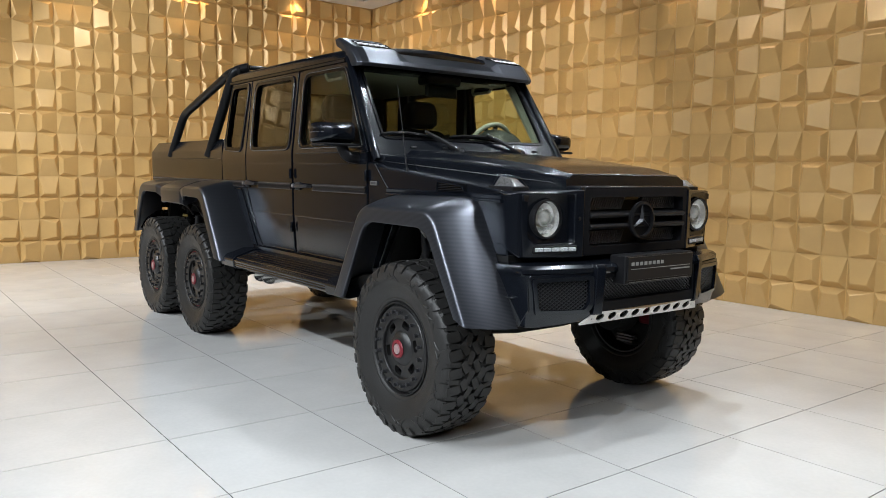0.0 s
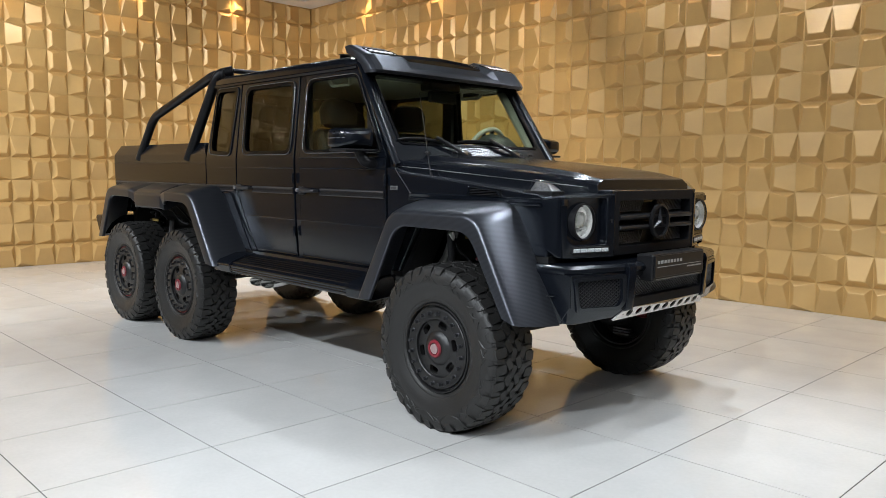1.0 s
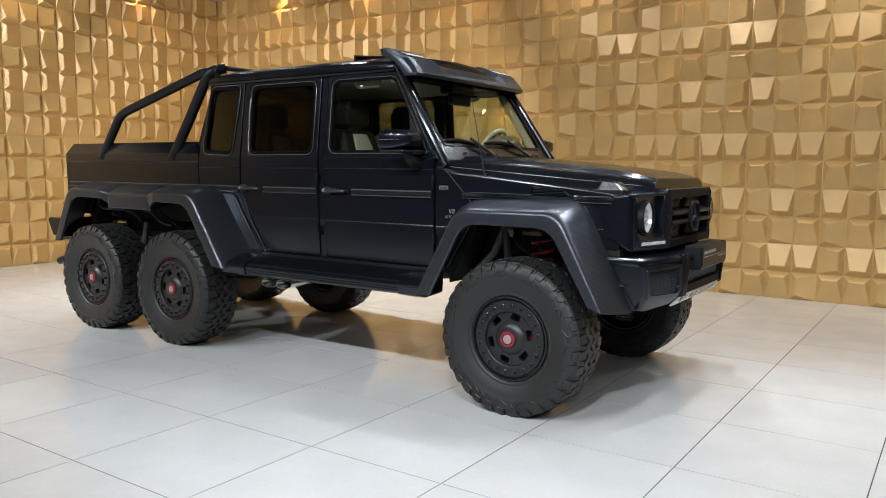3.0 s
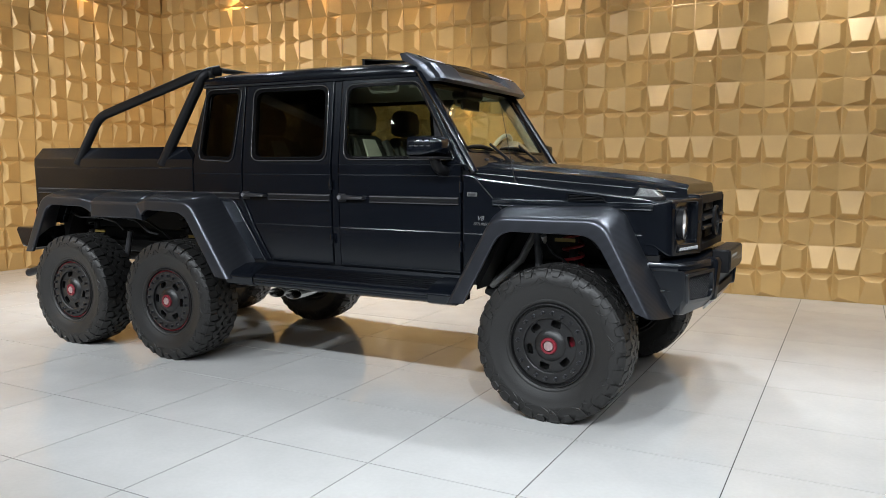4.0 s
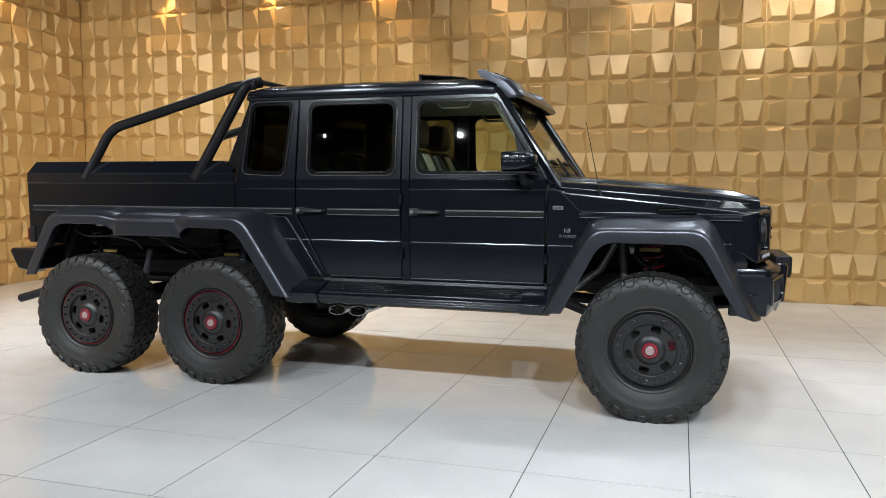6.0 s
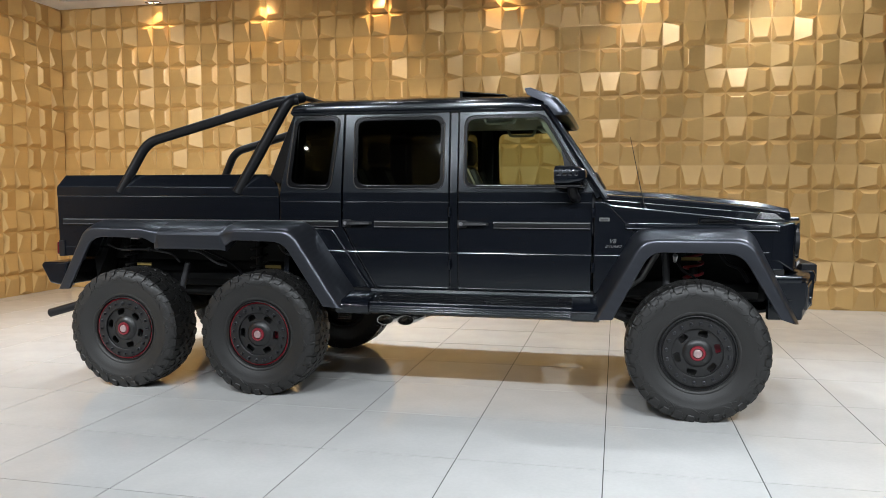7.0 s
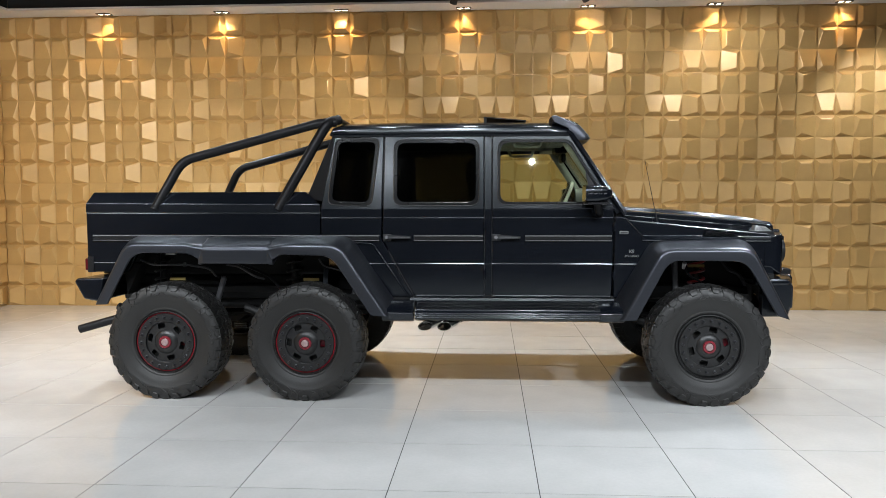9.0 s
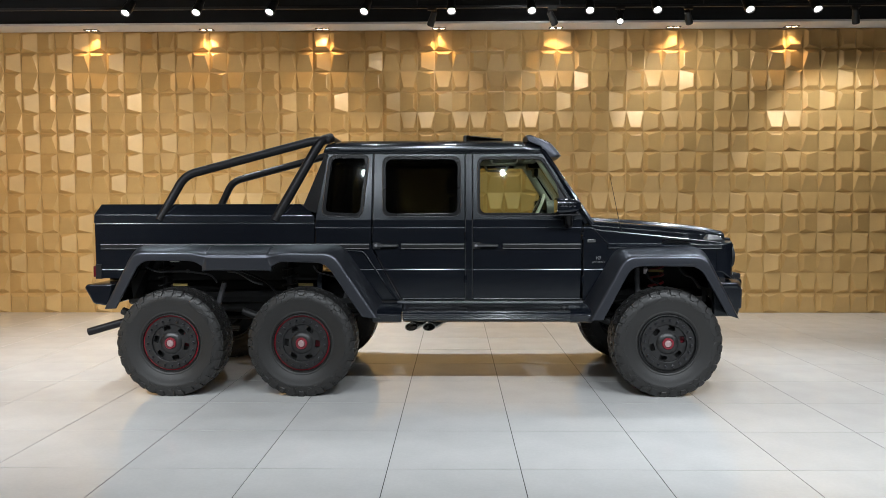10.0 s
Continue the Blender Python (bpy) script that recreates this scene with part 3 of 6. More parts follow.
    part("mirror_arm", tube(bmesh.new(), smooth_path([(2.27, s * 0.90, 1.545), (2.285, s * 0.87, 1.47), (2.30, s * 0.78, 1.46)], 0.04), 0.034, 12), PLASTIC, mirror)
    # pillar between the doors
    bm = flank(s, [(1.400, CREASE), (1.451, CREASE), (1.451, BELT), (1.400, BELT)], depth=0.03, proud=-0.008)
    join(bm, flank(s, [(1.400, SILL), (1.451, SILL), (1.451, CREASE), (1.400, CREASE)], depth=0.03, proud=-0.008))
    join(bm, flank(s, [(1.400, BELT), (1.451, BELT), (1.451, EAVE - 0.012), (1.400, EAVE - 0.012)], depth=0.03, proud=-0.008))
    part("door_pillar", bm, PAINT, truck)
    # rear quarter of the cab
    bm = flank(s, [(0.086, BELT), (0.086, 1.16), (0.26, 1.16), (0.3077, CREASE), (0.675, CREASE), (0.572, 1.265), (0.577, BELT)])
    join(bm, tumblehome(s, 0.3077, 0.47, 0.675, 0.826))
    join(bm, flank(s, [(0.086, BELT), (0.577, BELT), (0.588, EAVE - 0.012), (0.195, EAVE - 0.012)], [shrink(QUARTER_WIN, -0.010)]))
    quarter = edged(part("rear_quarter", bm, PAINT, truck, angle=3), 0.005)
    seal(s, shrink(QUARTER_WIN, -0.022), shrink(QUARTER_WIN, 0.010), quarter)
    pane(s, shrink(QUARTER_WIN, 0.006), PRIVACY, quarter)
    part("crease", bead(s, 0.09, 0.575, 1.43), PAINT, quarter, angle=20)
    part("crease", bead(s, 0.38, 0.69, CREASE), PAINT, quarter, angle=20)
    rub_strip(s, 0.092, 0.555, quarter)
    # panel seam that runs down beside the diagonal of the rear door
    part("flare_edge", tube(bmesh.new(), smooth_path([(0.28, s * 0.801, 1.232), (0.505, s * 0.801, 1.226), (0.79, s * 0.797, SILL)], 0.03), 0.007, 8), PAINT, quarter)
    # plastic fairing behind the cab
    bm = solid(bmesh.new(), [(-0.05, s * 0.70, 1.60), (0.20, s * 0.765, 1.52), (0.235, s * 0.735, EAVE - 0.01), (0.165, s * 0.70, EAVE - 0.005)],
               [(-0.05, s * 0.60, 1.60), (0.20, s * 0.60, 1.52), (0.235, s * 0.60, EAVE - 0.01), (0.165, s * 0.60, EAVE - 0.005)])
    part("cab_fairing", bm, PLASTIC, truck, bevel=0.01)
    # load bed side
    bm = flank(s, [(-1.853, 1.47), (-1.853, 0.99), (-1.52, 0.99), (-1.43, 1.16), (0.078, 1.16), (0.078, 1.47)], depth=0.05)
    y = side_y(1.47)
    solid(bm, [(-1.858, s * y, 1.474), (-1.858, s * (y - 0.004), 1.548), (-1.815, s * (y - 0.06), 1.640), (-1.815, s * 0.62, 1.640), (-1.858, s * 0.62, 1.474)],
          [(0.078, s * y, 1.474), (0.078, s * (y - 0.004), 1.540), (-0.05, s * (y - 0.06), 1.640), (-0.05, s * 0.62, 1.640), (0.078, s * 0.62, 1.474)])
    bed_side = part("bed_side", bm, PAINT, truck, bevel=0.004, angle=20)
    part("crease", bead(s, -1.85, 0.076, 1.468), PAINT, bed_side, angle=20)
    part("crease", bead(s, -1.85, -1.40, CREASE), PAINT, bed_side, angle=20)
    rub_strip(s, -1.80, 0.070, bed_side)
    # roll bar
    bm = tube(bmesh.new(), smooth_path([(-1.285, s * 0.782, 1.500), (-1.262, s * 0.775, 1.545), (-1.075, s * 0.72, 1.895), (0.06, s * 0.70, 2.195), (0.19, s * 0.66, 2.205)], 0.10, 7), 0.038, 14)
    roll = part("roll_bar", bm, TUBE, truck)
    part("brace", tube(bmesh.new(), smooth_path([(-0.268, s * 0.782, 1.495), (-0.245, s * 0.775, 1.54), (0.07, s * 0.71, 2.10), (0.13, s * 0.70, 2.20), (0.20, s * 0.60, 2.23)], 0.08, 6), 0.042, 14), TUBE, roll)
    # tail lamp
    bm = box(bmesh.new(), -1.878, -1.80, s * 0.60, s * 0.797, 1.0, 1.10)
    lamp = part("tail_lamp", bm, TAIL_RED, truck, "red tail lamp", bevel=0.01)
    part("lamp_bezel", box(bmesh.new(), -1.855, -1.80, s * 0.58, s * 0.80, 0.985, 1.115), PLASTIC, lamp, bevel=0.006)

part("roll_hoop", tube(bmesh.new(), [(0.20, -0.60, 2.232), (0.20, 0.60, 2.232)], 0.02, 12), TUBE, truck)
part("tonneau_cover", box(bmesh.new(), -1.80, -0.02, -0.66, 0.66, 1.585, 1.632), PLASTIC, truck, "black load bed cover", bevel=0.008)
part("tailgate", box(bmesh.new(), -1.865, -1.82, -0.58, 0.58, 0.99, 1.50), PAINT, truck, bevel=0.01)
part("bed_floor", box(bmesh.new(), -1.82, 0.07, -0.60, 0.60, 0.96, 1.45), UNDER, truck)
bm = bmesh.new()
rear_prof = [(-1.62, 0.955), (-1.84, 0.955), (-1.862, 0.93), (-1.785, 0.79), (-1.66, 0.77)]
solid(bm, [(x, -1.0, z) for x, z in rear_prof], [(x, 1.0, z) for x, z in rear_prof])
part("rear_bumper", bm, PAINT, truck, bevel=0.015)
# dark block added below the bed, to keep the arches black against the wall
part("fuel_tank", box(bmesh.new(), -1.62, 0.42, -0.40, 0.40, 0.64, 0.955), UNDER, truck, bevel=0.04)
for s in (-1, 1):
    part("rear_step_tube", tube(bmesh.new(), smooth_path([(-1.885, s * 0.885, 0.53), (-1.55, s * 0.87, 0.625), (-1.25, s * 0.60, 0.70)], 0.06), 0.034, 14), PLASTIC, truck)

# ---- roof
bm = bmesh.new()
rings = []
for x, dz, k in ((0.155, -0.045, 0.985), (0.175, -0.015, 1.0), (0.30, 0.0, 1.0), (1.20, 0.004, 1.0), (1.90, -0.004, 1.0), (2.05, -0.022, 0.995), (2.085, -0.05, 0.985)):
    sec = [(-0.728, EAVE - 0.006), (-0.742, EAVE + 0.006), (-0.744, 2.136), (-0.737, 2.152), (-0.718, 2.163), (-0.55, 2.203), (-0.28, 2.230), (0, 2.240)]
    sec = sec + [(-a, b) for a, b in sec[-2::-1]]
    rings.append([(x, a * k, b + (dz if b > 2.11 else 0)) for a, b in sec])
grid_faces(bm, rings, True, True)
roof = part("roof", bm, PAINT, truck)
for s in (-1, 1):
    prof = [(0.728, 2.076), (0.752, 2.078), (0.757, 2.092), (0.748, 2.097), (0.735, 2.097)]
    part("drip_rail", solid(bmesh.new(), [(0.175, s * a, b) for a, b in prof], [(2.055, s * a, b) for a, b in prof]), PAINT, roof)
bm = solid(bmesh.new(), [(1.385, -0.40, 2.265), (1.40, -0.40, 2.270), (1.74, -0.40, 2.238), (1.74, -0.40, 2.230)],
           [(1.385, 0.40, 2.265), (1.40, 0.40, 2.270), (1.74, 0.40, 2.238), (1.74, 0.40, 2.230)])
part("sunroof_panel", bm, GLOSS, roof, "raised dark sunroof panel")
part("sunroof_seal", box(bmesh.new(), 1.39, 1.41, -0.39, 0.39, 2.22, 2.266), PLASTIC, roof)

# ---- roof visor with two light bars
bm = bmesh.new()
rings = []
for y, lift, push in ((-0.748, -0.006, -0.075), (-0.742, 0.0, -0.040), (-0.722, 0.004, -0.012), (-0.68, 0.005, 0.004), (-0.44, 0.006, 0.012), (-0.37, -0.030, 0.012), (0.37, -0.030, 0.012), (0.44, 0.006, 0.012), (0.68, 0.005, 0.004), (0.722, 0.004, -0.012), (0.742, 0.0, -0.040), (0.748, -0.006, -0.075)):
    prof = [(1.925, 2.232), (1.965, 2.236), (2.150, 2.160), (2.216, 2.090), (2.234, 2.060), (2.215, 2.040), (2.14, 2.075), (2.06, 2.14), (1.945, 2.19)]
    rings.append([(x + (push if x > 2.1 else 0), y, z + (lift if z > 2.12 else 0)) for x, z in prof])
grid_faces(bm, rings, True, True)
visor = part("roof_visor", bm, CARBON, truck, "satin carbon roof visor", bevel=0.005, angle=14)
for s in (-1, 1):
    bm = bmesh.new()
    a, b = (2.030, 2.2120), (2.138, 2.1675)
    solid(bm, [(a[0], s * 0.69, a[1]), (b[0], s * 0.69, b[1]), (b[0], s * 0.45, b[1]), (a[0], s * 0.43, a[1])],
          [(a[0] + 0.004, s * 0.69, a[1] + 0.008), (b[0] + 0.004, s * 0.69, b[1] + 0.008), (b[0] + 0.004, s * 0.45, b[1] + 0.008), (a[0] + 0.004, s * 0.43, a[1] + 0.008)])
    bar = part("light_bar", bm, SEAL, visor, "clear light bar with a row of diodes", bevel=0.003)
    for k in range(5):
        y = s * (0.492 + 0.042 * k)
        part("diode", solid(bmesh.new(), [(2.088 + u * 0.9, y + v, 2.192 - u * 0.40) for u, v in circle(0, 0, 0.0205, 10)],
                            [(2.091 + u * 0.9, y + v, 2.1985 - u * 0.40) for u, v in circle(0, 0, 0.019, 10)]), DIODE, bar)
    for k in range(6):
        y = s * (0.471 + 0.042 * k)
        for q in (-0.020, 0.020):
            part("diode", solid(bmesh.new(), [(2.088 + q + u * 0.9, y + v, 2.192 - (q + u) * 0.42) for u, v in circle(0, 0, 0.010, 8)],
                                [(2.091 + q + u * 0.9, y + v, 2.198 - (q + u) * 0.42) for u, v in circle(0, 0, 0.009, 8)]), DIODE, bar)

# ---- windscreen and its frame
def screen(u, v):
    """u across the car, v up the screen from the scuttle."""
    return Vector((2.475 - 0.405 * v, u * (0.775 - 0.045 * v), 1.485 + 0.610 * v))


WS_N = Vector((0.61, 0, 0.405)).normalized()
hole = rounded([(-0.885, 0.175), (0.885, 0.175), (0.905, 0.925), (-0.905, 0.925)], 0.06, 5)
bm = pierced(bmesh.new(), [(-1, 0), (1, 0), (1, 1), (-1, 1)], [hole], lambda u, v: screen(u, v), lambda u, v: screen(u, v) - WS_N * 0.05)
frame_ob = part("windscreen_frame", bm, PAINT, truck, bevel=0.006)
part("windscreen_seal", pierced(bmesh.new(), shrink(hole, -0.012), [shrink(hole, 0.012)], lambda u, v: screen(u, v) + WS_N * 0.006, lambda u, v: screen(u, v) - WS_N * 0.01), SEAL, frame_ob)
part("windscreen", pierced(bmesh.new(), shrink(hole, 0.004), [], lambda u, v: screen(u, v) - WS_N * 0.006, lambda u, v: screen(u, v) - WS_N * 0.011), GLASS, frame_ob, "green tinted windscreen")
for s in (-1, 1):
    part("screen_pillar", tube(bmesh.new(), [(2.500, s * 0.783, 1.455), (2.478, s * 0.782, 1.49), (2.075, s * 0.735, 2.098), (2.05, s * 0.725, 2.115)], [0.022, 0.024, 0.022, 0.02], 10), PAINT, frame_ob)
for u0, uj, ua, ub in ((-0.165, -0.49, -0.905, -0.395), (0.53, 0.18, -0.215, 0.368)):
    pivot, joint = screen(u0, 0.045) + WS_N * 0.012, screen(uj, 0.222) + WS_N * 0.040
    along = (joint - pivot).normalized()
    wide = along.cross(WS_N).normalized()
    rings = []
    for f, w, h, lift in ((0.0, 0.020, 0.014, 0.0), (0.10, 0.021, 0.015, 0.006), (0.32, 0.018, 0.012, 0.007), (0.36, 0.014, 0.009, 0.007), (0.80, 0.011, 0.008, 0.003), (1.0, 0.010, 0.008, 0.0)):
        c = pivot.lerp(joint, f) + WS_N * lift
        rings.append([c - wide * w - WS_N * h, c + wide * w - WS_N * h, c + wide * w + WS_N * h * 0.4, c + wide * w * 0.6 + WS_N * h, c - wide * w * 0.6 + WS_N * h, c - wide * w + WS_N * h * 0.4])
    wip = part("wiper", grid_faces(bmesh.new(), rings, True, True), BEAD, frame_ob, bevel=0.002)
    mid = 0.5 * (ua + ub)
    spine = [screen(ua, 0.205) + WS_N * 0.012, screen(0.6 * ua + 0.4 * mid, 0.214) + WS_N * 0.017, screen(mid, 0.212) + WS_N * 0.022, screen(0.6 * ub + 0.4 * mid, 0.202) + WS_N * 0.017, screen(ub, 0.188) + WS_N * 0.012]
    part("wiper_bow", tube(bmesh.new(), spine, [0.006, 0.009, 0.011, 0.009, 0.006], 8), PLASTIC, wip)
    part("wiper_blade", tube(bmesh.new(), [screen(ua, 0.200) + WS_N * 0.007, screen(mid, 0.200) + WS_N * 0.008, screen(ub, 0.184) + WS_N * 0.007], 0.006, 6), SEAL, wip)
    part("wiper_pivot", tube(bmesh.new(), [pivot - WS_N * 0.03, pivot + WS_N * 0.022], [0.024, 0.019], 12), PLASTIC, wip)
for u in (-0.62, -0.30, 0.72):
    part("washer_jet", box(bmesh.new(), -0.008, 0.008, -0.022, 0.022, -0.002, 0.006), PLASTIC, frame_ob, bevel=0.002, at=Matrix.Translation(screen(u, 0.085)) @ pose(0, 0, 0, 0, 56, 0))

# ---- bonnet, narrower towards the nose
def bonnet_half(x):
    return 0.772 - (x - 2.47) * 0.232


bm = bmesh.new()
rings = []
for x, zc, ze in ((2.47, 1.508, 1.450), (2.60, 1.500, 1.440), (2.95, 1.478, 1.413), (3.30, 1.446, 1.383), (3.50, 1.424, 1.363), (3.60, 1.410, 1.350), (3.68, 1.397, 1.343), (3.736, 1.387, 1.338), (3.745, 1.380, 1.337), (3.748, 1.340, 1.332)):
    w = bonnet_half(x)
    inner = min(0.52 - 0.075 * (x - 2.47), w - 0.02)
    up = 0.018 if x < 3.62 else 0.004
    flat = min(0.05, w - inner - 0.012)
    rise = zc - ze
    ring = [(-w, ze - 0.075), (-w + 0.002, ze + 0.46 * rise), (-w + 0.010, ze + 0.60 * rise), (-w + 0.028, ze + 0.66 * rise), (-inner - 0.6 * flat, ze + 0.76 * rise), (-inner, zc + up * 0.5), (-inner * 0.5, zc + up), (0, zc + up)]
    ring += [(-a, b) for a, b in ring[-2::-1]]
    rings.append([(x, a, b) for a, b in ring])
grid_faces(bm, rings, True, True)
bonnet = part("bonnet", bm, PAINT, truck, bevel=0.0022, angle=14)
for s in (-1, 1):
    part("bonnet_edge", lip(s, (2.50, s * 0.766, 1.449), (3.68, s * 0.494, 1.344), 0.0025), PAINT, bonnet, angle=20)
bm = bmesh.new()
for a, b in ((0, 0.012), (120, 0.012), (240, 0.012)):
    t = radians(a + 90)
    solid(bm, [(0.010 * math.cos(t + 1.57), 0.010 * math.sin(t + 1.57), 0), (0.026 * math.cos(t), 0.026 * math.sin(t), 0), (0.010 * math.cos(t - 1.57), 0.010 * math.sin(t - 1.57), 0)],
          [(0.006 * math.cos(t + 1.57), 0.006 * math.sin(t + 1.57), 0.004), (0.02 * math.cos(t), 0.02 * math.sin(t), 0.004), (0.006 * math.cos(t - 1.57), 0.006 * math.sin(t - 1.57), 0.004)])
part("bonnet_badge", bm, CHROME, bonnet, "small round chrome badge", at=pose(3.655, 0, 1.405, 0, 18, 0))
bm = box(bmesh.new(), 3.56, 3.815, -0.445, 0.445, 1.285, 1.330)
part("nose_panel", bm, PAINT, truck, bevel=0.012)

# ---- front wings, indicators, vents, lamps
for s in (-1, 1):
    ring = [(2.418, CREASE), (2.418, SILL), (2.50, SILL), (2.673, CREASE), (2.73, 1.17), (3.43, 1.17), (3.58, 0.985), (3.655, 0.985), (3.665, 1.285), (3.60, 1.305), (2.56, 1.410), (2.47, 1.440), (2.418, 1.440)]
    bm = pierced(bmesh.new(), ring, [], lambda x, z: (x, s * (side_y(z if x < 2.6 else max(z, CREASE)) - (x - 2.42) * 0.016), z), lambda x, z: (x, s * (side_y(z) - 0.10 - (x - 2.42) * 0.016), z))
    wing = part("front_wing", bm, PAINT, truck, bevel=0.010, angle=25)
    rows = []
    for x, zo, zi in ((2.47, 1.424, 1.412), (2.60, 1.405, 1.398), (2.95, 1.368, 1.362), (3.30, 1.332, 1.328), (3.60, 1.303, 1.300), (3.70, 1.294, 1.292), (3.735, 1.284, 1.284)):
        yo = side_y(1.3) - (x - 2.42) * 0.016 - (0.03 if x > 3.65 else 0.004)
        yi = bonnet_half(x) - 0.012 - (0.03 if x < 2.6 else 0)
        rows.append([(x, s * yo, zo), (x, s * (yo - 0.005), zo + 0.0015), (x, s * yi, zi), (x, s * yi, zi - 0.05), (x, s * yo, zo - 0.03)])
    part("wing_top", grid_faces(bmesh.new(), rows, True, True), PAINT, wing, bevel=0.002, angle=30)
    part("crease", bead(s, 2.43, 2.62, CREASE), PAINT, wing, angle=20)
    # stepped ridge along the wing
    y = 0.80
    prof = [(y - 0.03, 1.245), (y + 0.012, 1.250), (y + 0.014, 1.262), (y + 0.004, 1.266), (y + 0.010, 1.284), (y - 0.002, 1.292), (y - 0.03, 1.296)]
    part("wing_ridge", solid(bmesh.new(), [(2.63, s * (a - 0.006), b) for a, b in prof], [(3.62, s * (a - 0.022), b - 0.006) for a, b in prof]), PAINT, wing)
    for z, d, h in ((1.291, 0.003, 0.005), (1.258, 0.015, 0.003)):
        part("ridge_lip", lip(s, (2.64, s * (y + d - 0.010), z - 0.004), (3.61, s * (y + d - 0.026), z - 0.010), h), PAINT, wing, angle=20)
    part("wing_crease", lip(s, (3.40, s * 0.776, 1.105), (3.56, s * 0.773, 1.100), 0.004), PAINT, wing, angle=20)
    part("panel_seam", tube(bmesh.new(), [(2.50, s * 0.7985, 1.43), (2.73, s * 0.788, 1.185)], 0.004, 6), PLASTIC, wing)
    part("seam_lip", lip(s, (2.53, s * 0.793, 1.410), (3.60, s * 0.773, 1.300), 0.005), PAINT, wing, angle=20)
    vent = part("side_vent", pierced(bmesh.new(), [(3.112, 1.338), (3.325, 1.318), (3.358, 1.284), (3.102, 1.284)], [[(3.125, 1.331), (3.318, 1.313), (3.342, 1.290), (3.118, 1.290)]],
                                     lambda x, z: (x, s * 0.799, z), lambda x, z: (x, s * 0.765, z)), PAINT, wing, bevel=0.004)
    part("vent_backing", box(bmesh.new(), 3.113, 3.350, s * 0.770, s * 0.7845, 1.287, 1.326), SEAL, vent)
    for k in range(4):
        z = 1.2935 + 0.0088 * k
        part("vent_fin", box(bmesh.new(), 3.120, 3.342 - 0.012 * k - (0 if k < 3 else 0.05), s * 0.783, s * 0.791, z, z + 0.0035), PLASTIC, vent)
    # indicator on top of the wing
    foot = rounded([(3.475, 0.645), (3.668, 0.640), (3.662, 0.745), (3.485, 0.745)], 0.025, 4)
    crown = rounded([(3.502, 0.660), (3.622, 0.658), (3.618, 0.726), (3.508, 0.726)], 0.022, 4)
    bm = solid(bmesh.new(), [(u, s * v, 1.322) for u, v in foot], [(u, s * v, 1.385 - 0.12 * (u - 3.50)) for u, v in crown])
    ind = part("indicator", bm, LENS, wing, "clear indicator lens on the wing", bevel=0.008)
    part("reflector", solid(bmesh.new(), [(u, s * v, 1.323) for u, v in shrink(foot, 0.012)], [(u, s * v, 1.372 - 0.12 * (u - 3.50)) for u, v in shrink(crown, 0.012)]), INDICATOR, ind, bevel=0.010)
    part("indicator_base", box(bmesh.new(), 3.47, 3.66, s * 0.638, s * 0.745, 1.300, 1.324), PLASTIC, ind, bevel=0.006)
    # side marker badge and model badge
    bm = box(bmesh.new(), 2.455, 2.525, s * 0.795, s * 0.805, 1.302, 1.328)
    marker = part("side_marker", bm, GREY_METAL, wing, "small grey side marker", bevel=0.004)
    part("marker_lens", box(bmesh.new(), 2.463, 2.517, s * 0.804, s * 0.8065, 1.308, 1.322), GREY_PLASTIC, marker)

    # headlamp housing: a swept square bezel with a sunken round lamp
    def lampface(u, v, back=0.0):
        return (3.826 - 0.285 * (u - 0.41) - max(u - 0.70, 0) * 0.55 - back, s * u, v)

    def dish(u, v, back=0.0):
        deep = 0.010 if math.hypot(u - 0.607, v - 1.168) < 0.1 else 0.0
        return (3.822 - 0.285 * (u - 0.41) - 0.17 * max(0.66 - u, 0) - deep - back, s * u, v)
    ring = [(0.415, 0.978), (0.722, 0.978), (0.722, 1.304), (0.415, 1.312)]
    opening = rounded([(0.468, 1.050), (0.675, 1.050), (0.712, 1.085), (0.715, 1.265), (0.69, 1.292), (0.468, 1.288)], 0.02, 3)
    bm = pierced(bmesh.new(), ring, [opening], lambda u, v: lampface(u, v), lambda u, v: lampface(u, v, 0.16))
    a, c, e = Vector((lampface(0.722, 0)[0], 0.722)), Vector((3.722, 0.776)), Vector((3.63, 0.7785))
    cols = [(1 - t / 8) ** 2 * a + 2 * t / 8 * (1 - t / 8) * c + (t / 8) ** 2 * e for t in range(9)] + [Vector((3.58, 0.779))]
    rows = [[(q.x, s * q.y, 0.978 + 0.0010 * min(k, 8) ** 2), (q.x, s * q.y, 1.304 - 0.0003 * min(k, 8) ** 2), (q.x - 0.12, s * (q.y - 0.06), 1.302 - 0.0003 * min(k, 8) ** 2), (q.x - 0.12, s * (q.y - 0.06), 0.982 + 0.0010 * min(k, 8) ** 2)] for k, q in enumerate(cols)]
    grid_faces(bm, rows, True)
    housing = part("headlamp_housing", bm, PAINT, truck, bevel=0.010, angle=40)
    bm = pierced(bmesh.new(), shrink(opening, -0.004), [circle(0.607, 1.168, 0.092, 28)], lambda u, v: dish(u, v), lambda u, v: dish(u, v, 0.02))
    part("lamp_surround", bm, PAINT, housing, angle=25)
    lx = 3.826 - 0.285 * 0.197 - 0.016

    def lathe(profile, n=28, lift=0.0):
        return [[(lx + d, s * (0.607 + r * math.cos(2 * math.pi * k / n)), 1.168 + lift + r * math.sin(2 * math.pi * k / n)) for k in range(n)] for r, d in profile]
    lamp = part("headlamp", grid_faces(bmesh.new(), lathe(((0.096, -0.03), (0.096, 0.012), (0.088, 0.014), (0.086, 0.0))), True), PLASTIC, housing)
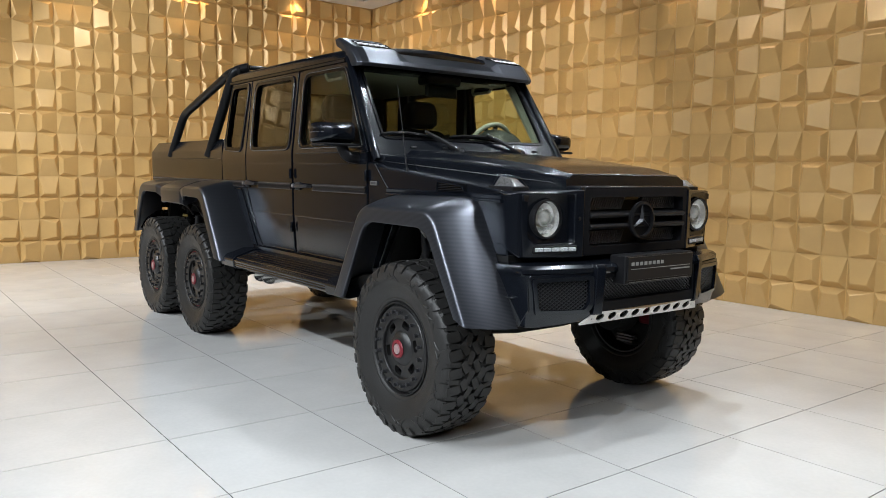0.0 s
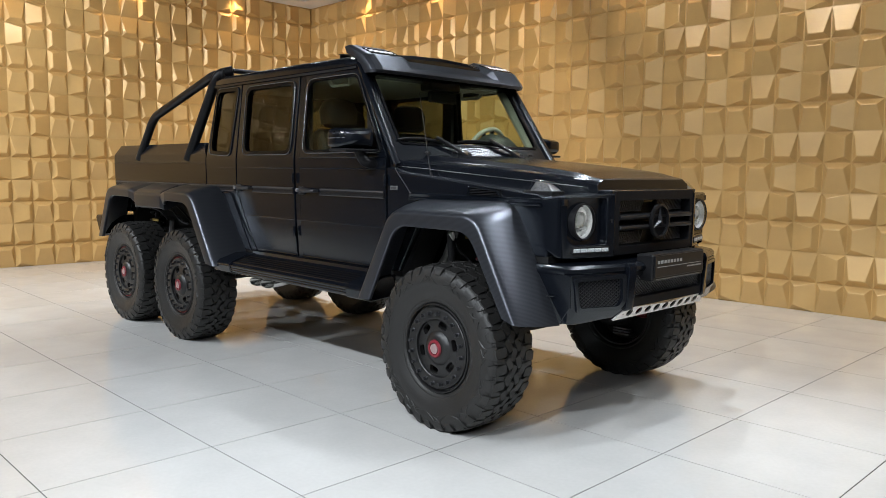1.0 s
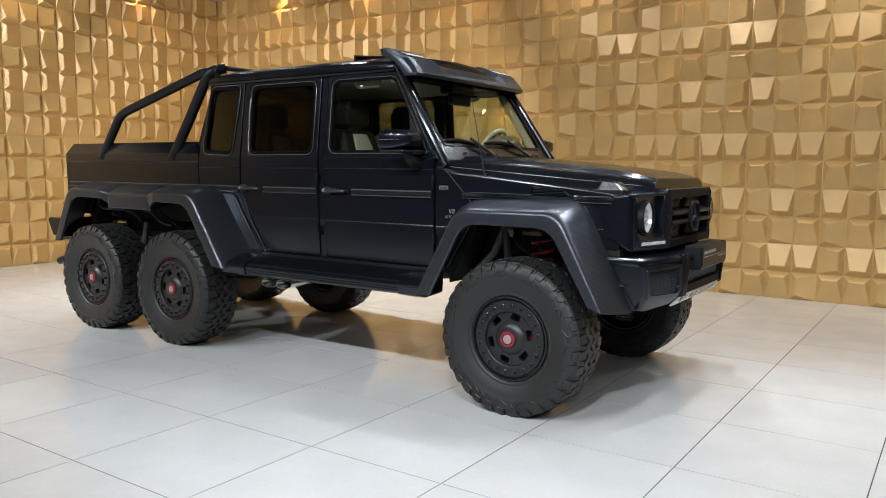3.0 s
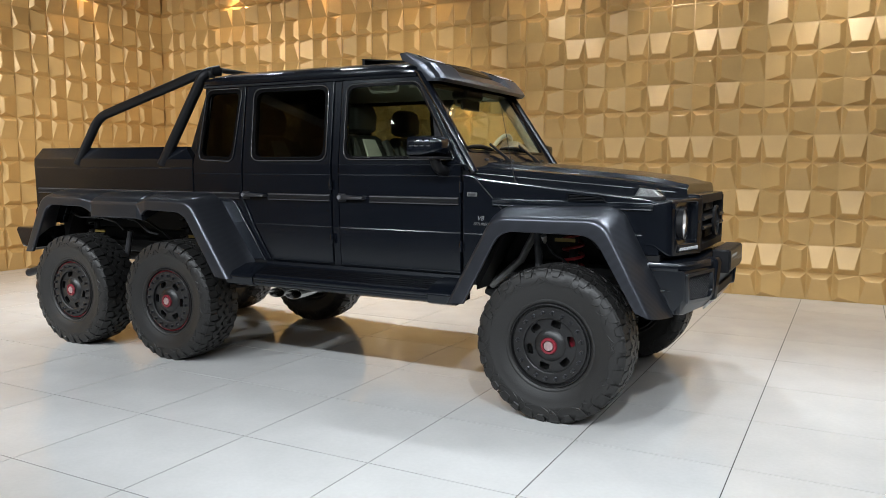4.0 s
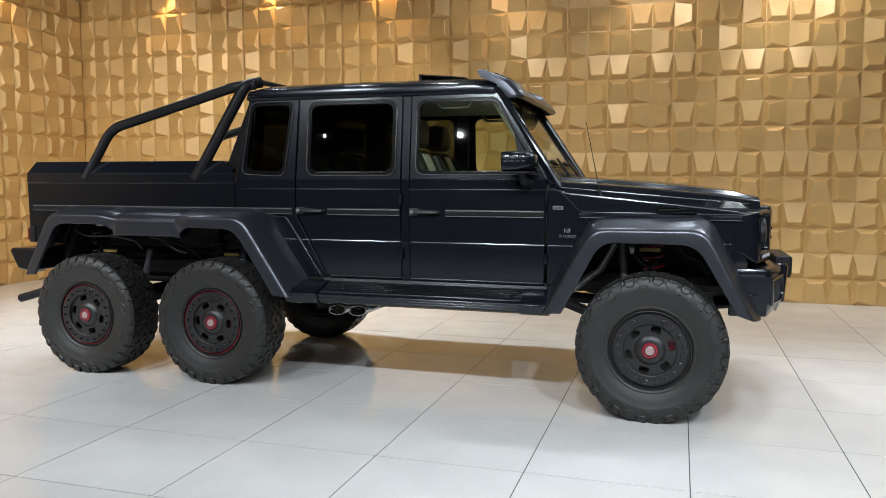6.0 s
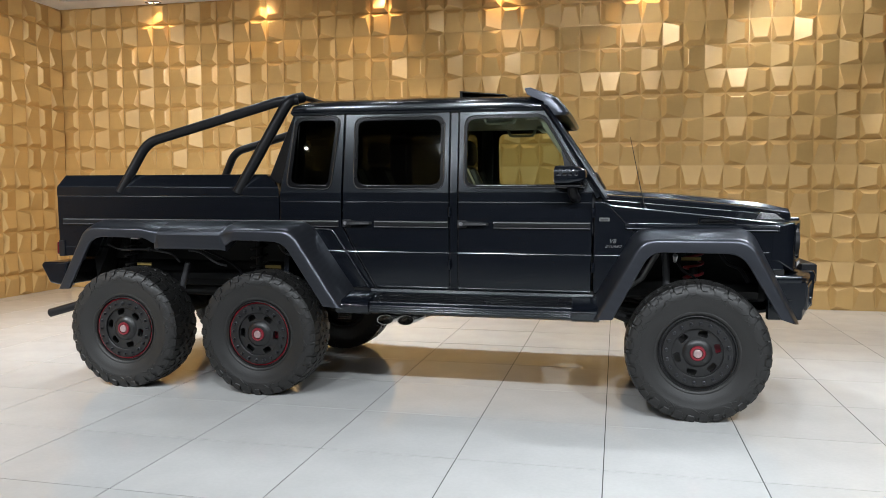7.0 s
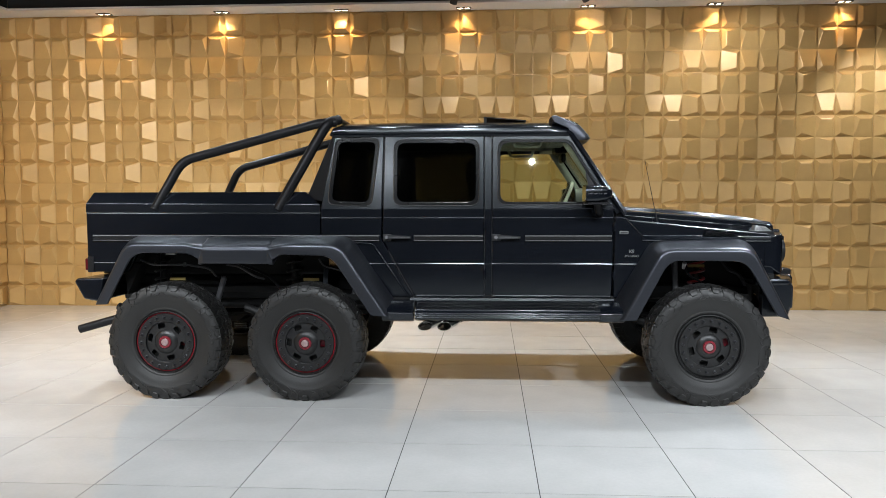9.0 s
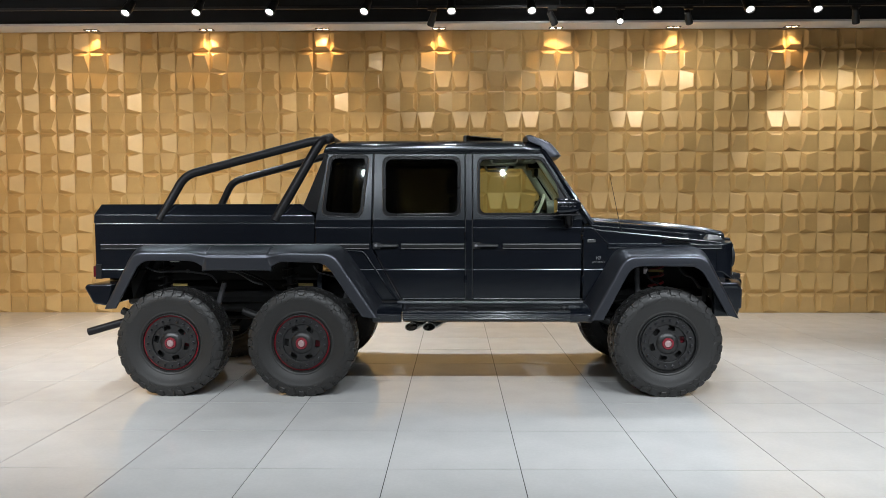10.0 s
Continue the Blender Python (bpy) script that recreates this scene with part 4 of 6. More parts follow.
    part("reflector", grid_faces(bmesh.new(), lathe(((0.088, 0.0), (0.080, -0.03), (0.055, -0.05), (0.02, -0.058), (0.001, -0.058))), True), REFLECTOR, lamp)
    part("projector", grid_faces(bmesh.new(), lathe(((0.046, -0.05), (0.046, -0.012), (0.040, -0.008), (0.034, -0.018), (0.028, -0.008), (0.016, 0.0), (0.001, 0.003)), 20, 0.006), True), PROJECTOR, lamp)
    part("lamp_glass", grid_faces(bmesh.new(), lathe(((0.088, 0.008), (0.075, 0.016), (0.045, 0.022), (0.001, 0.025))), True), LENS, lamp)
    for k in range(7):
        a = radians(215 + 18 * k)
        part("bulb_facet", grid_faces(bmesh.new(), [[(lx - 0.022 + d, s * (0.607 + 0.068 * math.cos(a) + r * math.cos(2 * math.pi * q / 8)), 1.168 + 0.068 * math.sin(a) + r * math.sin(2 * math.pi * q / 8)) for q in range(8)] for r, d in ((0.012, -0.01), (0.009, 0.006), (0.001, 0.009))], True), REFLECTOR, lamp)

    def strip_face(u, z, back):
        return (3.830 - 0.285 * (u - 0.41) - back, s * u, z)
    strip = part("running_light", solid(bmesh.new(), [strip_face(u, z, 0.0) for u, z in ((0.455, 1.002), (0.685, 1.002), (0.685, 1.040), (0.455, 1.040))],
                                        [strip_face(u, z, 0.06) for u, z in ((0.455, 1.002), (0.685, 1.002), (0.685, 1.040), (0.455, 1.040))]), PLASTIC, housing, bevel=0.004)
    for k in range(5):
        u = 0.462 + 0.044 * k
        part("diode", solid(bmesh.new(), [strip_face(a, b, -0.004) for a, b in ((u, 1.011), (u + 0.041, 1.011), (u + 0.041, 1.031), (u, 1.031))],
                            [strip_face(a, b, 0.02) for a, b in ((u, 1.011), (u + 0.041, 1.011), (u + 0.041, 1.031), (u, 1.031))]), DRL, strip, bevel=0.004)
    part("washer_cap", tube(bmesh.new(), [lampface(0.442, 1.17, 0.01), lampface(0.442, 1.17, -0.003)], 0.010, 10), PLASTIC, housing)

# ---- radiator grille
ring = rounded([(-0.372, 0.985), (0.372, 0.985), (0.372, 1.318), (-0.372, 1.318)], 0.02, 3)
bm = pierced(bmesh.new(), rounded([(-0.412, 0.985), (0.412, 0.985), (0.412, 1.325), (-0.412, 1.325)], 0.01, 3), [rounded([(-0.375, 1.03), (0.375, 1.03), (0.375, 1.275), (-0.375, 1.275)], 0.02, 3)],
             lambda u, v: (3.835 - 0.15 * abs(u) ** 2 * 0.6, u, v), lambda u, v: (3.70, u, v))
grille = part("grille", bm, GRILLE, truck, bevel=0.006)
part("grille_backing", box(bmesh.new(), 3.70, 3.735, -0.40, 0.40, 1.02, 1.28), UNDER, grille)
for z in (1.183, 1.127):
    prof = [(3.76, z - 0.018), (3.83, z - 0.012), (3.838, z), (3.83, z + 0.012), (3.76, z + 0.018)]
    part("slat", solid(bmesh.new(), [(x, -0.378, b) for x, b in prof], [(x, 0.378, b) for x, b in prof]), TUBE, grille, bevel=0.003)
for s, z0, z1 in ((-1, 1.21, 1.272), (1, 1.21, 1.272), (-1, 1.035, 1.10), (1, 1.035, 1.10)):
    bm = bmesh.new()
    y = 0.075
    while y < 0.365:
        solid(bm, [(3.765, s * y, z0), (3.765, s * (y + 0.007), z0), (3.765, s * (y + 0.007) + 0.03, z1), (3.765, s * y + 0.03, z1)],
              [(3.752, s * y, z0), (3.752, s * (y + 0.007), z0), (3.752, s * (y + 0.007) + 0.03, z1), (3.752, s * y + 0.03, z1)])
        y += 0.018
    tagged(part("louvre_insert", bm, LOUVRE, grille), kind="stuff")
bm = bmesh.new()
revolve(bm, [(0.083, -0.012), (0.097, -0.008), (0.097, 0.008), (0.083, 0.012)], 40)
ring_ob = part("grille_emblem", bm, PLASTIC, grille, "dark round emblem with three arms", at=pose(3.842, 0, 1.155, 0, 0, 90))
bm = bmesh.new()
for a in (90, 210, 330):
    t = radians(a)
    d, n = (math.cos(t), math.sin(t)), (-math.sin(t), math.cos(t))
    tip, l, r = (0.088 * d[0], 0.088 * d[1]), (0.016 * n[0], 0.016 * n[1]), (-0.016 * n[0], -0.016 * n[1])
    f = [bm.verts.new(p) for p in ((tip[0], 0.0, tip[1]), (l[0], 0.0, l[1]), (r[0], 0.0, r[1]), (0, -0.016, 0), (0, 0.012, 0))]
    bm.faces.new((f[0], f[1], f[3])), bm.faces.new((f[0], f[3], f[2])), bm.faces.new((f[0], f[4], f[1])), bm.faces.new((f[0], f[2], f[4]))
part("emblem_star", bm, BOLT, ring_ob)
part("emblem_disc", revolve(bmesh.new(), [(0.0005, 0.010), (0.084, 0.010), (0.084, 0.016), (0.0005, 0.016)], 32), GRILLE, ring_ob)

# ---- front bumper
bumper_plan = [(3.50, -0.795), (3.64, -0.795), (3.765, -0.775), (3.805, -0.735), (3.90, -0.43), (3.925, -0.30), (3.925, 0.30), (3.90, 0.43), (3.805, 0.735), (3.765, 0.775), (3.64, 0.795), (3.50, 0.795)]
bm = bmesh.new()
rings = []
for z, k in ((0.905, -0.004), (0.915, 0.004), (0.935, 0.004), (0.950, -0.012), (0.956, -0.05)):
    rings.append([(x + k, y * (1 + k * 0.4), z) for x, y in bumper_plan])
grid_faces(bm, rings, True, True)
bumper = part("front_bumper", bm, PAINT, truck, angle=30)
for s in (-1, 1):
    def side_face(u, v, back=0.0):
        # from the middle section out to the corner, the chin drawn back
        x = 3.905 - 0.315 * max(u - 0.43, 0)
        return (x - back - 0.35 * max(0.735 - v, 0), s * u, v)
    hole = rounded([(0.468, 0.722), (0.715, 0.727), (0.735, 0.872), (0.730, 0.880), (0.442, 0.888), (0.438, 0.765)], 0.015, 3)
    bm = pierced(bmesh.new(), [(0.40, 0.675), (0.70, 0.648), (0.752, 0.655), (0.762, 0.908), (0.40, 0.908), (0.40, 0.80)], [hole], lambda u, v: side_face(u, v), lambda u, v: side_face(u, v, 0.05))
    wing_part = part("bumper_side", bm, PAINT, bumper, bevel=0.006, angle=20)
    bm = pierced(bmesh.new(), shrink(hole, -0.012), [shrink(hole, 0.010)], lambda u, v: side_face(u, v, -0.009), lambda u, v: side_face(u, v, 0.02))
    part("intake_rim", bm, PAINT, wing_part, bevel=0.004)
    part("intake_backing", pierced(bmesh.new(), shrink(hole, -0.01), [], lambda u, v: side_face(u, v, 0.05), lambda u, v: side_face(u, v, 0.06)), UNDER, wing_part)
    bm = bmesh.new()
    k = -0.26
    while k < 0.30:
        for d in (1, -1):
            steps = []
            for q in range(33):
                u, v = 0.440 + k + q * 0.0068, (0.725 if d > 0 else 0.885) + d * q * 0.0050
                if 0.446 < u < 0.728 and 0.728 < v < 0.882 and u - 0.44 > (0.765 - v) * 0.7:
                    steps.append(side_face(u, v, 0.010 + (0.003 if d > 0 else 0)))
            if len(steps) > 2:
                tube(bm, [steps[0], steps[-1]], 0.0030, 4)
        k += 0.0245
    tagged(part("intake_mesh", bm, SATIN, wing_part), kind="stuff")
    bm = solid(bmesh.new(), [(3.86, s * 0.375, 0.69), (3.925, s * 0.375, 0.705), (3.945, s * 0.375, 0.93), (3.93, s * 0.375, 0.958), (3.86, s * 0.375, 0.958)],
               [(3.85, s * 0.425, 0.69), (3.915, s * 0.425, 0.705), (3.930, s * 0.425, 0.93), (3.915, s * 0.425, 0.955), (3.85, s * 0.425, 0.955)])
    part("bumper_horn", bm, PAINT, bumper, bevel=0.008)
    part("bumper_end", solid(bmesh.new(), [(3.56, s * 0.79, 0.655), (3.735, s * 0.755, 0.652), (3.80, s * 0.755, 0.74), (3.80, s * 0.765, 0.908), (3.765, s * 0.778, 0.908), (3.56, s * 0.797, 0.908)],
                             [(3.56, s * 0.72, 0.655), (3.715, s * 0.70, 0.652), (3.77, s * 0.70, 0.74), (3.77, s * 0.71, 0.908), (3.745, s * 0.72, 0.908), (3.56, s * 0.73, 0.908)]), PAINT, bumper, bevel=0.006, angle=20)
    bm = solid(bmesh.new(), [(3.675, s * 0.786, 0.785), (3.73, s * 0.783, 0.792), (3.675, s * 0.786, 0.797)], [(3.675, s * 0.796, 0.788), (3.70, s * 0.794, 0.792), (3.675, s * 0.796, 0.795)])
    part("side_lamp", bm, CHROME, bumper, "small clear side lamp")
    part("wing_foot", prism(bmesh.new(), [(3.50, 0.955), (3.66, 0.955), (3.66, 0.99), (3.50, 0.99)], s * 0.60, s * 0.765), UNDER, truck)
hole = rounded([(-0.37, 0.765), (0.37, 0.765), (0.36, 0.880), (-0.36, 0.880)], 0.02, 3)
bm = pierced(bmesh.new(), [(-0.41, 0.715), (0.41, 0.715), (0.41, 0.908), (-0.41, 0.908)], [hole], lambda u, v: (3.912, u, v), lambda u, v: (3.86, u, v))
mid = part("bumper_middle", bm, GRILLE, bumper, bevel=0.004)
part("intake_backing", box(bmesh.new(), 3.83, 3.85, -0.40, 0.40, 0.755, 0.90), UNDER, mid)
bm = bmesh.new()
k = -0.60
while k < 0.40:
    for d in (1, -1):
        steps = []
        for q in range(25):
            u, v = k + q * 0.0068, (0.765 if d > 0 else 0.882) + d * q * 0.0050
            if -0.365 < u < 0.365 and 0.768 < v < 0.880:
                steps.append((3.897 - (0.003 if d > 0 else 0), u, v))
        if len(steps) > 2:
            tube(bm, [steps[0], steps[-1]], 0.0030, 4)
    k += 0.0245
tagged(part("intake_mesh", bm, SATIN, mid), kind="stuff")
bm = box(bmesh.new(), 3.87, 3.972, -0.275, 0.275, 0.848, 0.992)
holder = part("plate_holder", bm, PLASTIC, bumper, bevel=0.010)
plate = part("show_plate", box(bmesh.new(), 3.970, 3.979, -0.262, 0.262, 0.868, 0.984), GLOSS, holder, "black dealer plate with a pale line of lettering", bevel=0.003)
for k in range(8):
    y = -0.238 + 0.033 * k
    part("lettering_bar", box(bmesh.new(), 3.978, 3.981, y, y + 0.021, 0.941, 0.958), PLATE_GREY, plate)
part("rule", box(bmesh.new(), 3.978, 3.981, -0.24, 0.238, 0.922, 0.925), PLATE_GREY, plate)
part("small_lettering_bar", box(bmesh.new(), 3.978, 3.981, 0.075, 0.235, 0.905, 0.912), PLATE_GREY, plate)
part("rule", box(bmesh.new(), 3.970, 3.974, -0.24, 0.235, 0.857, 0.859), PLATE_GREY, holder)
outer = rounded([(-0.475, 0.0), (0.475, 0.0), (0.405, 1.0), (-0.405, 1.0)], 0.02, 2)
holes = [[(u + 0.027 * math.cos(2 * math.pi * q / 18), 0.5 + 0.30 * math.sin(2 * math.pi * q / 18)) for q in range(18)] for u in [-0.35 + 0.0875 * k for k in range(9)]]
bm = pierced(bmesh.new(), outer, holes, lambda u, v: (3.878 + 0.040 * v - abs(u) * 0.03, u, 0.650 + 0.066 * v), lambda u, v: (3.870 + 0.040 * v - abs(u) * 0.03, u, 0.655 + 0.066 * v))
part("skid_plate", bm, SILVER, bumper, "pierced brushed steel skid plate", bevel=0.002)
bm = solid(bmesh.new(), [(3.86, -0.46, 0.69), (3.86, 0.46, 0.69), (3.50, 0.44, 0.64), (3.50, -0.44, 0.64)], [(3.86, -0.46, 0.71), (3.86, 0.46, 0.71), (3.50, 0.44, 0.66), (3.50, -0.44, 0.66)])
part("engine_guard", bm, UNDER, truck)
# ---- carbon wheel-arch flares
def flare(s, seam, lip, name):
    """Skins a flare from its seam on the body (x, z) out to its lip; both paths have as many corners."""
    a = [Vector((x, 0, z)) for x, z in seam]
    b = [Vector((x, 0, z)) for x, z in lip]
    pa, pb = [a[0]], [b[0]]
    for i in range(1, len(a) - 1):
        for path, src in ((pa, a), (pb, b)):
            p, q, r = src[i - 1], src[i], src[i + 1]
            k = min(0.045 if (len(a) > 4 and 2 <= i <= 5) else 0.09, (p - q).length * 0.45, (r - q).length * 0.45)
            st, en = q + (p - q).normalized() * k, q + (r - q).normalized() * k
            path += [(1 - t / 6) ** 2 * st + 2 * t / 6 * (1 - t / 6) * q + (t / 6) ** 2 * en for t in range(7)]
    pa.append(a[-1]), pb.append(b[-1])
    rings = []
    for p, q in zip(pa, pb):
        between = max(0.0, min(1.0, (q.x + 0.905) / 0.07, (-0.185 - q.x) / 0.07)) if name == "rear_flare" else 0.0
        sec = [(0.0, 0.775), (0.05, 0.845), (0.18, 0.938), (0.32, 1.004), (0.37, 1.025), (0.41, 1.038), (0.45, 1.046), (0.50, 1.051), (0.56, 1.053), (0.955, 1.050), (0.985, 1.046), (1.0, 1.036), (0.98, 1.024), (0.66, 1.025), (0.45, 1.0), (0.22, 0.93), (0.05, 0.80)]
        rings.append([(p.x + (q.x - p.x) * t, s * (y - 0.026 * between * t), p.z + (q.z - p.z) * t) for t, y in sec])
    return part(name, grid_faces(bmesh.new(), rings, True, True), CARBON, truck, "satin carbon wheel-arch flare", angle=32)


for s in (-1, 1):
    flare(s, [(2.36, 0.652), (2.70, 1.258), (3.44, 1.268), (3.75, 0.648)], [(2.555, 0.659), (2.79, 1.112), (3.352, 1.108), (3.592, 0.700)], "front_flare")
    flare(s, [(-1.74, 0.75), (-1.46, 1.292), (-0.92, 1.290), (-0.80, 1.282), (-0.27, 1.282), (-0.16, 1.290), (0.33, 1.290), (0.745, 0.665)],
          [(-1.572, 0.755), (-1.355, 1.162), (-0.905, 1.158), (-0.825, 1.100), (-0.255, 1.100), (-0.185, 1.150), (0.212, 1.142), (0.517, 0.685)], "rear_flare")
    # the raised bridge between the two rear arches
    sec = [(0.80, 1.296), (0.90, 1.290), (1.025, 1.246), (1.058, 1.222), (1.064, 1.196), (1.062, 1.100), (1.052, 1.090), (1.03, 1.090), (0.80, 1.19)]
    rows = []
    for x, k in ((-0.840, -0.040), (-0.800, -0.024), (-0.780, -0.022), (-0.310, -0.022), (-0.290, -0.024), (-0.250, -0.040)):
        rows.append([(x, s * (y + k), z + k * 0.6) for y, z in sec])
    part("flare_bridge", grid_faces(bmesh.new(), rows, True, True), CARBON, truck, "satin carbon bridge between the rear arches", bevel=0.003, angle=12)
    # dark liners in the wheel arches
    prism_pts = [(2.50, 0.70), (2.76, 1.19), (3.40, 1.19), (3.62, 0.75), (3.62, 1.24), (2.45, 1.24)]
    part("arch_liner", prism(bmesh.new(), prism_pts, s * 0.55, s * 0.74), UNDER, truck)
    part("arch_liner", prism(bmesh.new(), [(-1.55, 0.80), (-1.37, 1.19), (0.24, 1.19), (0.50, 0.75), (0.55, 1.24), (-1.60, 1.24)], s * 0.55, s * 0.74), UNDER, truck)
    # running board
    prof = [(0.765, 0.795), (0.85, 0.792), (0.985, 0.748), (1.015, 0.722), (1.005, 0.672), (0.96, 0.655), (0.78, 0.67)]
    bm = solid(bmesh.new(), [(0.86, s * a, b - 0.024) for a, b in prof], [(2.36, s * a, b - 0.024) for a, b in prof])
    board = part("running_board", bm, PAINT, truck, bevel=0.008)
    for k in range(5):
        a = 0.865 + 0.026 * k
        z = 0.768 - (a - 0.85) * 0.326
        part("tread_rib", solid(bmesh.new(), [(0.88, s * a, z - 0.004), (0.88, s * (a + 0.012), z - 0.008), (0.88, s * (a + 0.010), z + 0.001), (0.88, s * (a + 0.002), z + 0.004)],
                                [(2.34, s * a, z - 0.004), (2.34, s * (a + 0.012), z - 0.008), (2.34, s * (a + 0.010), z + 0.001), (2.34, s * (a + 0.002), z + 0.004)]), SEAL, board)
    for a, z in ((0.992, 0.718), (1.013, 0.696), (1.011, 0.678), (1.008, 0.662)):
        part("side_rib", lip(s, (0.86, s * a, z), (2.34, s * a, z), 0.006), PAINT, board, angle=20)
    prof2 = [(0.76, 0.80), (0.86, 0.797), (0.99, 0.752), (1.022, 0.722), (1.012, 0.664), (0.96, 0.648), (0.77, 0.662)]
    for x0, x1 in ((0.60, 0.85), (2.28, 2.47)):
        part("board_end", solid(bmesh.new(), [(x0, s * a, b - 0.024) for a, b in prof2], [(x1, s * a, b - 0.024) for a, b in prof2]), PAINT, board, bevel=0.010)
    bm = solid(bmesh.new(), [(0.80, s * 0.70, 0.768), (0.80, s * 0.795, 0.768), (0.80, s * 0.788, 0.791), (0.80, s * 0.70, 0.791)], [(2.42, s * 0.70, 0.768), (2.42, s * 0.795, 0.768), (2.42, s * 0.788, 0.791), (2.42, s * 0.70, 0.791)])
    part("sill", bm, PAINT, truck)
    # exhaust tips below the board
    for x in (0.965, 1.12):
        rr = [[(x + r * 1.25 * math.cos(2 * math.pi * k / 20) - 0.04 * d, s * (0.76 + (0.075 - 0.6 * r * math.cos(2 * math.pi * k / 20)) * d), 0.580 - 0.012 * d + 0.80 * r * math.sin(2 * math.pi * k / 20)) for k in range(20)] for r, d in ((0.036, -1.0), (0.044, 0.0), (0.046, 1.0), (0.041, 1.0), (0.038, 0.2))]
        part("exhaust_tip", grid_faces(bmesh.new(), rr, True), TIP, truck, "dark polished oval exhaust tip")
    part("exhaust_pipe", tube(bmesh.new(), smooth_path([(1.10, s * 0.70, 0.60), (1.25, s * 0.50, 0.62), (1.9, s * 0.40, 0.66)], 0.1), 0.05, 12), GREY_METAL, truck)

# ---- badge lettering on the wing
def lettering(body, size, m, parent, mat, name="badge_lettering", label=""):
    c = bpy.data.curves.new("lettering", "FONT")
    c.body, c.size, c.extrude, c.align_x, c.shear, c.offset = body, size, 0.002, "CENTER", 0.3, -0.0006
    tmp = new("lettering", c)
    bpy.context.view_layer.update()
    me = bpy.data.meshes.new_from_object(tmp.evaluated_get(bpy.context.evaluated_depsgraph_get()))
    bpy.data.objects.remove(tmp)
    bpy.data.curves.remove(c)
    me.name = name
    me.materials.clear()
    me.materials.append(mat)
    return part(name, me, mat, parent, label, at=m)


for wing in [o for o in truck.children if o.name.startswith("front_wing")]:
    s = -1 if sum(v.co.y for v in wing.data.vertices) < 0 else 1
    turn = 0 if s < 0 else 180
    lettering("V8", 0.042, pose(2.545, s * 0.7945, 1.152, 90, 0, turn), wing, LETTER)
    lettering("BITURBO", 0.027, pose(2.552, s * 0.7938, 1.121, 90, 0, turn), wing, LETTER)

# ---- aerial
mast = part("aerial", tube(bmesh.new(), [(2.762, -0.745, 1.385), (2.735, -0.745, 1.50), (2.655, -0.745, 1.88)], [0.006, 0.003, 0.0018], 8), PLASTIC, truck)
part("aerial_foot", tube(bmesh.new(), [(2.767, -0.745, 1.370), (2.760, -0.745, 1.405)], [0.014, 0.008], 12), PLASTIC, mast)

# ---- underbody
part("cab_floor", box(bmesh.new(), 0.06, 2.50, -0.76, 0.76, 0.765, 0.81), UNDER, truck)
part("firewall", box(bmesh.new(), 2.44, 2.48, -0.74, 0.74, 0.80, 1.46), UNDER, truck)
part("engine_block", box(bmesh.new(), 2.55, 3.62, -0.42, 0.42, 0.72, 1.28), UNDER, truck, bevel=0.03)
bulk = part("cab_back", pierced(bmesh.new(), [(-0.74, 0.80), (0.74, 0.80), (0.735, 2.09), (-0.735, 2.09)], [rounded([(-0.55, 1.68), (0.55, 1.68), (0.53, 2.03), (-0.53, 2.03)], 0.05, 3)],
                                lambda u, v: (0.075 + max(v - 1.5, 0) * 0.18, u, v), lambda u, v: (0.115 + max(v - 1.5, 0) * 0.18, u, v)), PAINT, truck)
part("rear_pane", pierced(bmesh.new(), rounded([(-0.56, 1.67), (0.56, 1.67), (0.54, 2.04), (-0.54, 2.04)], 0.05, 3), [],
                          lambda u, v: (0.085 + max(v - 1.5, 0) * 0.18, u, v), lambda u, v: (0.09 + max(v - 1.5, 0) * 0.18, u, v)), PRIVACY, bulk)
for s in (-1, 1):
    part("chassis_rail", tube(bmesh.new(), smooth_path([(-1.70, s * 0.43, 0.78), (-0.2, s * 0.43, 0.80), (0.5, s * 0.43, 0.72), (2.2, s * 0.43, 0.72), (2.8, s * 0.43, 0.82), (3.55, s * 0.43, 0.80)], 0.2), 0.065, 8), UNDER, truck)


def coil(x, y, z0, z1, r, turns, wire):
    n = int(turns * 16)
    return tube(bmesh.new(), [(x + r * math.cos(2 * math.pi * k / 16), y + r * math.sin(2 * math.pi * k / 16), z0 + (z1 - z0) * k / n) for k in range(n + 1)], wire, 8)


